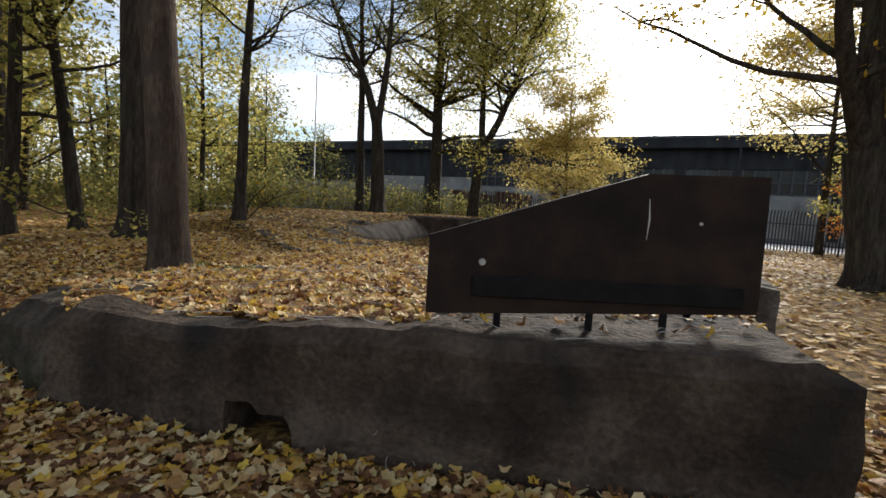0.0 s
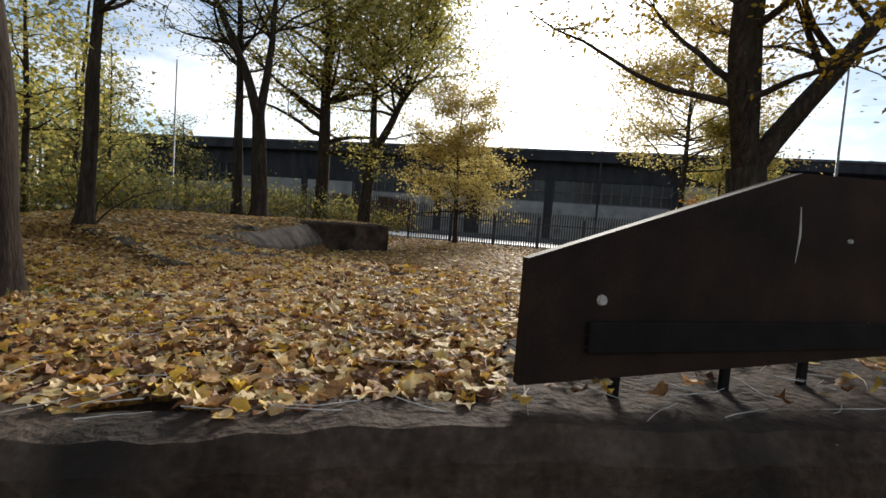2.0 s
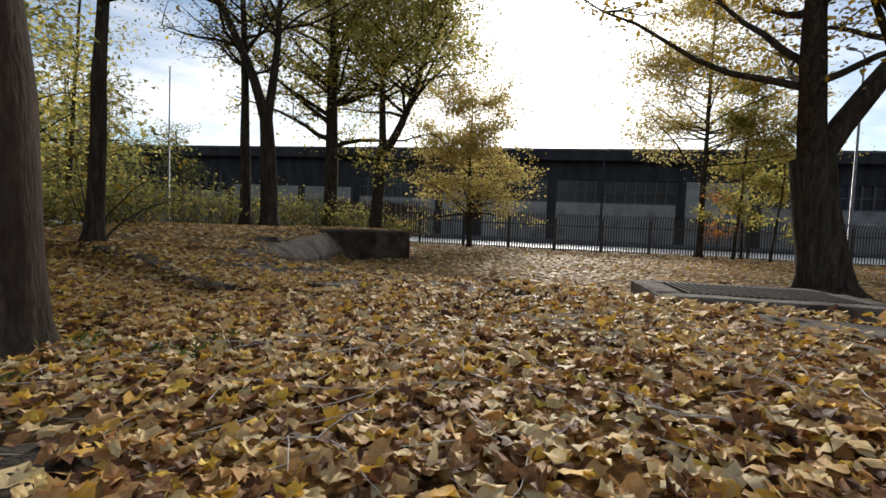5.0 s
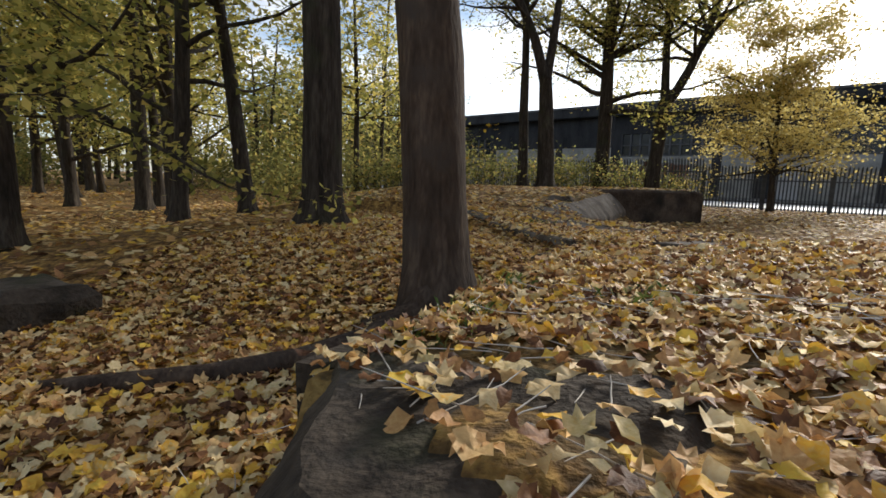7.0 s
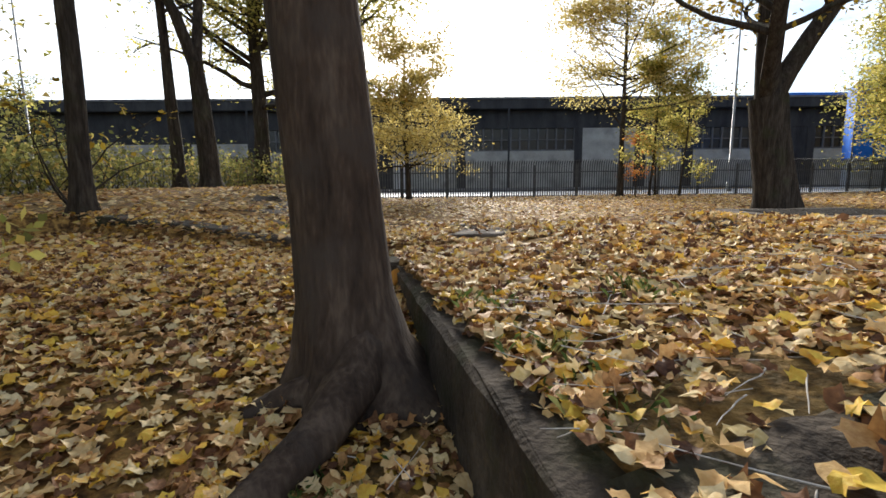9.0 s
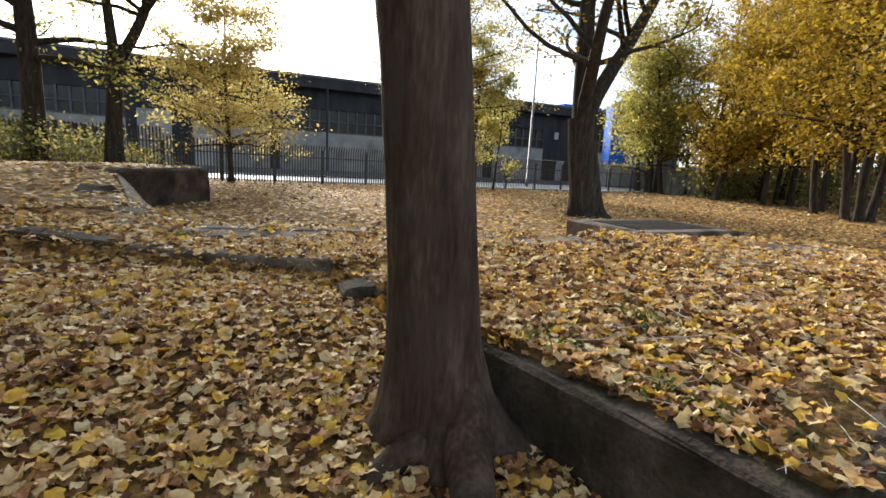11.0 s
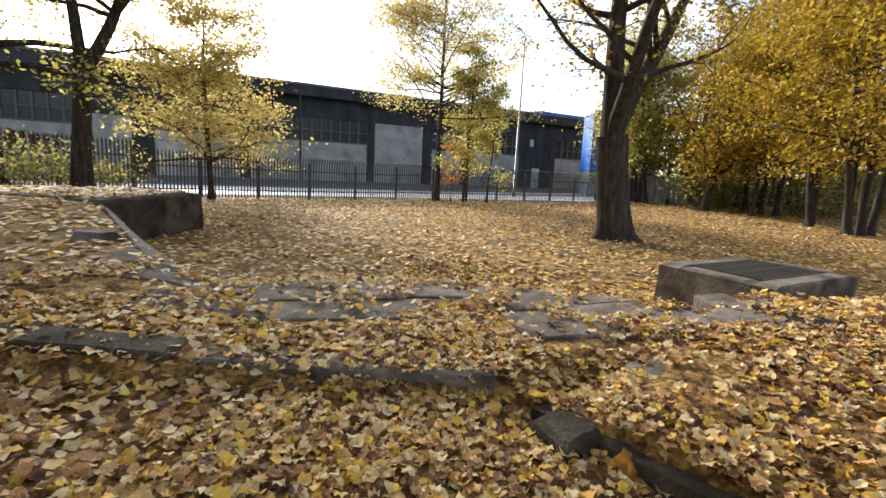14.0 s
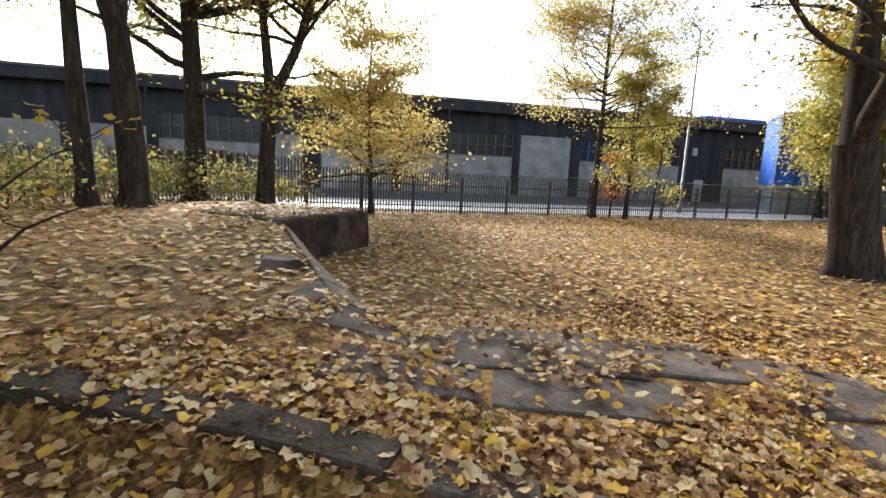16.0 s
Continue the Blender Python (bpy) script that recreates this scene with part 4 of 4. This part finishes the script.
def hall():
    ob = thing("industrial_hall", "long low dark industrial hall with strip windows and flat roof", "building")
    ob.matrix_basis = HALL
    U0, U1, D = -75, 58, 26
    part("upper_wall", box_mesh("upper_wall", U0, U1, 0.0, D, 7.4, 9.6, HALL_DARK), ob, label="dark cladding under the roof")
    part("roof", box_mesh("roof", U0 - 0.6, U1 + 0.6, -1.2, D + 0.6, 9.6, 10.9, HALL_DARK, 0.08), ob, label="dark flat roof with deep fascia")
    part("roof_edge", box_mesh("roof_edge", U0 - 0.7, U1 + 0.7, -1.32, -1.16, 10.75, 11.0, HALL_FRAME), ob)
    part("inner_wall", box_mesh("inner_wall", U0, U1, 0.5, 1.0, 0, 7.4, HALL_DARK), ob)
    bays = [(-68, -54, "w"), (-53, -40, "w"), (-39, -29, "g"), (-28, -21, "g"), (-20, -9.6, "w"), (-8.6, -5.4, "g"), (-3.4, 4.6, "w"), (5.7, 19.4, "w"), (20.4, 27, "b"), (28.5, 33, "w"), (34.5, 43, "w"), (44, 49, "d"), (50, 57.4, "w")]
    edges = [U0] + [e for b in bays for e in b[:2]] + [U1]
    for i in range(0, len(edges) - 1, 2):
        a, b = edges[i], edges[i + 1]
        part("pier", box_mesh("pier", a, b, 0.0, 0.5, 0, 7.4, HALL_DARK), ob)
    for a, b, k in bays:
        if k == "w":
            part("sill_wall", box_mesh("sill_wall", a, b, 0.05, 0.5, 0, 4.7, HALL_GREY), ob, label="pale grey rendered wall below the windows")
            nb = max(3, int(round((b - a) / 1.15)))
            w = (b - a) / nb
            part("window_glass", box_mesh("window_glass", a, b, 0.30, 0.34, 4.7, 7.4, GLASS), ob)
            bars = [(a + i * w - 0.1, a + i * w + 0.1, 0.1, 0.3, 4.7, 7.4) for i in range(nb + 1)] + [(a, b, 0.12, 0.28, 5.95, 6.07), (a, b, 0.02, 0.28, 4.66, 4.82)]
            part("window_frame", many_boxes("window_frame", bars, HALL_FRAME), ob)
        elif k == "b":
            part("blank_panel", box_mesh("blank_panel", a, b, -0.06, 0.5, 0, 7.4, HALL_GREY), ob)
        elif k == "g":
            part("grey_wall", box_mesh("grey_wall", a, b, 0.03, 0.5, 0, 5.8, HALL_GREY), ob)
            part("lintel", box_mesh("lintel", a, b, 0.05, 0.5, 5.8, 7.4, HALL_DARK), ob)
        else:
            part("dark_gate", box_mesh("dark_gate", a, b, 0.05, 0.5, 0, 7.4, HALL_DARK), ob)
    part("door", box_mesh("door", -3.2, -1.4, -0.02, 0.04, 0.1, 3.5, PALE, 0.02), ob, label="pale painted door")
    part("door", box_mesh("door", 45.6, 47.0, -0.02, 0.04, 0.1, 3.0, PALE, 0.02), ob, label="pale painted door")
    part("lamp_box", box_mesh("lamp_box", 44.8, 45.4, -0.25, 0.04, 6.2, 7.2, PALE, 0.03), ob)
    for u in (10.9, -20.5):
        v, f = tubes([([(u, -1.5, 0), (u, -1.5, 9.6)], [0.12, 0.12])], 8)
        part("downpipe", mesh_of("downpipe", v, f, HALL_DARK), ob)
    vents = [(u, u + 0.5, 4, 4.6, 10.9, 11.9) for u in (-36, -12, 1.5, 25, 31, 41, 53)]
    part("roof_sheet", box_mesh("roof_sheet", 47, 57, 1.0, 8.0, 10.9, 11.7, BLUE, 0.05), ob, label="bright blue sheeting on the roof")
    for b in vents:
        part("roof_vent", box_mesh("roof_vent", *b, HALL_DARK, 0.05), ob)


hall()


def pallets(u0, v0, nx, nz):
    for i in range(nx):
        c = HALL @ Vector((u0 + i * 1.5, v0 - 0.2 * (i % 2), 0))
        ob = thing("pallet_stack", "tall stack of reddish wooden pallets in the yard", "pallets", (c.x, c.y, 0.1), -28 + (i * 37 % 7) - 3, "pallet stacks")
        deck = many_boxes("pallet", [(-0.65, 0.65, y, y + 0.14, 0.11, 0.14) for y in (-0.55, -0.34, -0.13, 0.08, 0.29, 0.42)] + [(x, x + 0.12, -0.55, 0.56, 0.0, 0.11) for x in (-0.65, -0.06, 0.53)], PALLET)
        for k in range(nz - (i * 5 % 4)):
            part("pallet", deck, ob, pose(0.02 * ((k * 7) % 3), 0, k * 0.15))


pallets(-20, -6.5, 7, 24)

# blue sheeted structure and sheet fence past the hall
blue = thing("blue_structure", "tall structure wrapped in bright blue sheeting", "building", (47.2, 22.0, 0), -62)
part("sheeting", box_mesh("sheeting", -3.4, 3.4, 0, 6, 2.6, 9.0, BLUE, 0.05), blue)
part("base", box_mesh("base", -3.3, 3.3, 0.1, 5.9, 0, 2.6, SHEET), blue)
for zz in (4.2, 6.0, 7.8):
    part("ledger", box_mesh("ledger", -3.5, 3.5, -0.12, -0.02, zz, zz + 0.12, HALL_FRAME), blue)
for k in range(6):
    part("standard", box_mesh("standard", -3.5 + k * 1.38, -3.4 + k * 1.38, -0.2, -0.12, 0, 9.1, HALL_FRAME), blue)

sheet = thing("sheet_fence", "grey corrugated metal sheet fence at the wood's edge", "fence", (40.5, 18.6, 0), -38)
sv, sf = [], []
for i in range(81):
    yy = 0.06 * math.sin(i * 1.3)
    sv += [(i * 0.15, yy, 0), (i * 0.15, yy, 2.5), (i * 0.15, yy + 0.03, 2.5), (i * 0.15, yy + 0.03, 0)]
for i in range(80):
    for k in range(4):
        sf.append((i * 4 + k, (i + 1) * 4 + k, (i + 1) * 4 + (k + 1) % 4, i * 4 + (k + 1) % 4))
part("sheet", mesh_of("sheet", sv, sf, SHEET), sheet)
for i in range(5):
    part("post", box_mesh("post", i * 3 - 0.05, i * 3 + 0.05, 0.1, 0.2, 0, 2.6, FENCE), sheet)


def mast(x, y, h, r, name, label, lamp=True):
    ob = thing(name, label, "lamp post", (x, y, 0))
    v, f = tubes([([(0, 0, 0), (0, 0, 0.8), (0, 0, 0.82), (0, 0, h)], [r * 1.5, r * 1.5, r, r * 0.6])], 10)
    part("pole", mesh_of("pole", v, f, GALV, smooth=True), ob)
    if not lamp:
        return
    v, f = tubes([([(0, 0, h - 0.1), (-0.2, 0, h + 0.15), (-0.9, 0, h + 0.25)], [r * 0.5, r * 0.45, r * 0.4])], 8)
    part("arm", mesh_of("arm", v, f, GALV), ob)
    part("lamp_head", box_mesh("lamp_head", -1.5, -0.8, -0.12, 0.12, h + 0.18, h + 0.32, GALV, 0.04), ob)


mast(31.5, 27.0, 13.0, 0.1, "lamp_mast", "tall thin grey lamp mast behind the fence")
mast(-13.0, 50.0, 13.5, 0.09, "mast", "thin grey bare mast beyond the bushes", False)


# ---- fallen leaves ----
def bare(x, y):
    """Where concrete shows through: few leaves."""
    face = front_y(x)
    front = (y - face < 0.3 + 0.12 * np.sin(3.1 * x + 1) + 0.1 * np.sin(7.7 * x) + 0.75 * sm(-0.2, 0.3, x)) & (y > face - 0.02) & (x > -2.6) & (x < 2.3)
    e, n = 0.677 * x - 0.736 * y, 0.736 * x + 0.677 * y
    edge = 0.15 * np.sin(2.3 * e) + 0.1 * np.sin(5.1 * n + e)
    slabs = (n > 7.3 + edge) & (n < np.minimum(9.45, 7.5 - 0.61 * (e + 7.03)) + edge) & (e > -13.9 + 0.5 * np.sin(4 * n)) & (e < -5.6)
    slabs |= (n > 6.1 + edge) & (n < 7.4) & (e > -9.5) & (e < -6.3)
    slabs |= (n > 6.9 + edge) & (n < 7.6) & (e > -13.0) & (e < -10.3)
    slabs |= (n > 6.0) & (n < 6.6) & (e > -4.6) & (e < -3.6)
    slabs |= (x > -2.4) & (x < -1.2) & (np.abs(y - 9.8 - 0.1 * (x + 1.8)) < 0.32)
    u, v = 0.891 * (x - 3.55) - 0.454 * (y - 9.4), 0.454 * (x - 3.55) + 0.891 * (y - 9.4)
    lid = ((u / 1.42) ** 4 + (v / 1.03) ** 4) < 1
    return front, slabs, lid


def litter(n, x0, x1, y0, y1, size, shape, seed, tilt, curl, lift, avoid=None):
    r = np.random.default_rng(seed)
    x, y = r.uniform(x0, x1, n), r.uniform(y0, y1, n)
    if avoid is not None:
        k = ~avoid(x, y)
        x, y = x[k], y[k]
    f, s, lid = bare(x, y)
    e = 0.05
    steep = (np.abs(height(x + e, y) - height(x - e, y)) + np.abs(height(x, y + e) - height(x, y - e))) / (2 * e)
    patch = np.array([noise.noise(Vector((a * 0.9, b * 0.9, 3.0))) for a, b in zip(x, y)]) if n < 60000 else np.zeros(len(x))
    drift = np.array([noise.noise(Vector((a * 1.7, b * 1.7, 8.0))) for a, b in zip(x, y)]) if n < 60000 else np.zeros(len(x))
    soil = 1 - 0.76 * np.exp(-(((x + 3.2) / 0.65) ** 4 + ((y - 6.55) / 0.6) ** 4)) - 0.5 * np.exp(-(((x + 2.7) / 0.5) ** 2 + ((y - 6.3) / 0.3) ** 2))
    keep = r.uniform(0, 1, len(x)) < np.where(f, 0.05, np.where(s, np.clip(0.14 + 1.1 * drift, 0.04, 0.8), np.where(lid, 0.02, (0.86 + 0.5 * patch) * soil)))
    keep &= steep < np.where((y < 8) & (x > -2.7), 1.6, 9.0)
    x, y = x[keep], y[keep]
    f, s = f[keep], s[keep]
    low = soil[keep] < 0.75
    z = height(x, y) + np.where(low, 0.06, 0.012) + r.uniform(0, lift, len(x)) + np.where(f, 0.045, 0) + np.where(s, 0.045, 0)
    p = np.stack([x, y, z], -1)
    v, fc, t = leaves(p, size, shape, r, tilt, curl)
    return mesh_of("fallen_leaves", v, fc, FALLEN, t)


def near_box(x, y):
    return (x > -7.5) & (x < 3.5) & (y > 2.6) & (y < 16)


carpet = tagged(new("fallen_leaves", litter(33000, -7, 1, 4.4, 12.2, 0.073, MAPLE, 201, 0.36, 0.6, 0.045)), "thick carpet of fallen tan and yellow maple leaves", "leaves", kind="stuff")
outer = tagged(new("fallen_leaves", litter(42000, -7.5, 3.5, 2.6, 16, 0.088, LOBED, 207, 0.36, 0.5, 0.045, lambda x, y: (x > -7) & (x < 1) & (y > 4.4) & (y < 12.2))), "fallen maple leaves around the old foundation", "leaves", kind="stuff")
oval = tagged(new("fallen_leaves", litter(11000, -7.5, 3.5, 2.6, 16, 0.07, OVAL, 202, 0.45, 0.6, 0.05)), "small pale fallen leaves among the maple leaves", "leaves", kind="stuff")
mid = tagged(new("fallen_leaves", litter(57000, -16, 22, 2, 34, 0.16, KITE, 203, 0.3, 0.0, 0.04, near_box)), "golden fallen leaves spread over the open ground", "leaves", kind="stuff")
far = tagged(new("fallen_leaves", litter(30000, -36, 46, -8, 36, 0.26, KITE, 204, 0.3, 0.0, 0.04, lambda x, y: (x > -16) & (x < 22) & (y > 2))), "golden fallen leaves under the far trees", "leaves", kind="stuff")


def on_top(n, quad, z, seed):
    r = np.random.default_rng(seed)
    u, v = r.uniform(0.02, 0.98, n)[:, None], r.uniform(0.02, 0.98, n)[:, None]
    q = [np.array(p, float) for p in quad]
    p = (1 - u) * (1 - v) * q[0] + u * (1 - v) * q[1] + u * v * q[2] + (1 - u) * v * q[3]
    v, f, t = leaves(np.column_stack([p, z + r.uniform(0, 0.04, n)]), 0.13, KITE, r, 0.25)
    tagged(new("fallen_leaves", mesh_of("fallen_leaves", v, f, FALLEN, t)), "fallen leaves lying on the concrete block", "leaves", kind="stuff")


on_top(1100, [(-1.35, 21.4), (2.0, 23.2), (0.8, 25.9), (-2.4, 24.2)], 1.06, 206)


def single_leaves():
    r = np.random.default_rng(205)
    kinds = []
    for i in range(6):
        v, f, t = leaves(np.zeros((1, 3)), 0.085, MAPLE, r, 0.25, 0.5)
        kinds.append(mesh_of("leaf", v, f, FALLEN, np.full(len(v), 0.35 + 0.1 * i)))
    n = 0
    while n < 280:
        x, y = r.uniform(-4.6, 0.6), r.uniform(5.3, 10.5)
        f, s, lid = bare(np.array([x]), np.array([y]))
        if f[0] and r.uniform() > 0.25:
            continue
        if math.hypot(x + 3.74, y - 8.66) < 0.4:
            continue
        part("leaf", kinds[n % 6], carpet, pose(x, y, on_ground(x, y) + 0.05 + 0.02 * r.uniform(), r.normal(0, 12), r.normal(0, 12), r.uniform(0, 360)))
        n += 1


single_leaves()


def grass_tuft(x, y, seed, n=45, w=0.13):
    r = np.random.default_rng(seed)
    V, Fc, T = [], [], []
    for i in range(n):
        bx, by = r.normal(0, w, 2)
        a, h = r.uniform(0, 6.28), r.uniform(0.04, 0.09)
        dx, dy = math.cos(a), math.sin(a)
        k = len(V)
        V += [(bx - dy * 0.004, by + dx * 0.004, 0), (bx + dy * 0.004, by - dx * 0.004, 0), (bx + dx * h * 0.4 + dy * 0.003, by + dy * h * 0.4 - dx * 0.003, h * 0.7), (bx + dx * h * 0.8, by + dy * h * 0.8, h * 0.8)]
        Fc.append((k, k + 1, k + 2, k + 3))
        T += [r.uniform()] * 4
    ob = new("grass_tuft", mesh_of("grass_tuft", V, np.array(Fc), GRASS, T))
    ob.location = (x, y, on_ground(x, y) + 0.02)
    tagged(ob, "thin tuft of grass and moss among the leaves", "grass", "grass tufts", kind="stuff")


for i, (gx, gy) in enumerate(((-2.42, 7.82), (-2.3, 7.9), (-3.36, 7.6), (-3.15, 8.3), (-3.4, 7.1), (-3.2, 13.2), (-4.2, 7.95))):
    grass_tuft(gx, gy, 300 + i)


def twigs():
    r = np.random.default_rng(401)
    P = []
    for _ in range(420):
        x, y = r.uniform(-4.2, 2.0), r.uniform(4.4, 8.0)
        face = front_y(x)
        if y < face + 0.06:
            continue
        a = r.uniform(0, 6.28)
        L = r.uniform(0.12, 0.4)
        z = on_ground(x, y) + (0.05 if y < face + 1.2 else 0.06)
        w = wander((x, y, z), (math.cos(a), math.sin(a), 0.02), L, 4, 0.12, r)
        w[:, 2] = z + np.abs(w[:, 2] - z) * 0.3
        P.append((w, np.linspace(0.0035, 0.0015, 5)))
    v, f = tubes(P, 4)
    tagged(new("fallen_twigs", mesh_of("fallen_twigs", v, f, SCRATCH)), "scattered dry pale twigs and leaf stalks", "twigs", kind="stuff")


twigs()


def orange_leaf(x, y, z):
    r = np.random.default_rng(501)
    v, f, t = leaves(np.zeros((1, 3)), 0.17, MAPLE, r, 0.3, 0.5)
    ob = new("orange_leaf", mesh_of("orange_leaf", v, f, LEAF_ORANGE, t))
    ob.matrix_basis = pose(x, y, z, 55, 0, -60)
    tagged(ob, "single bright orange maple leaf against the kerb", "leaf")


orange_leaf(-2.98, 9.95, on_ground(-3.1, 9.95) + 0.1)
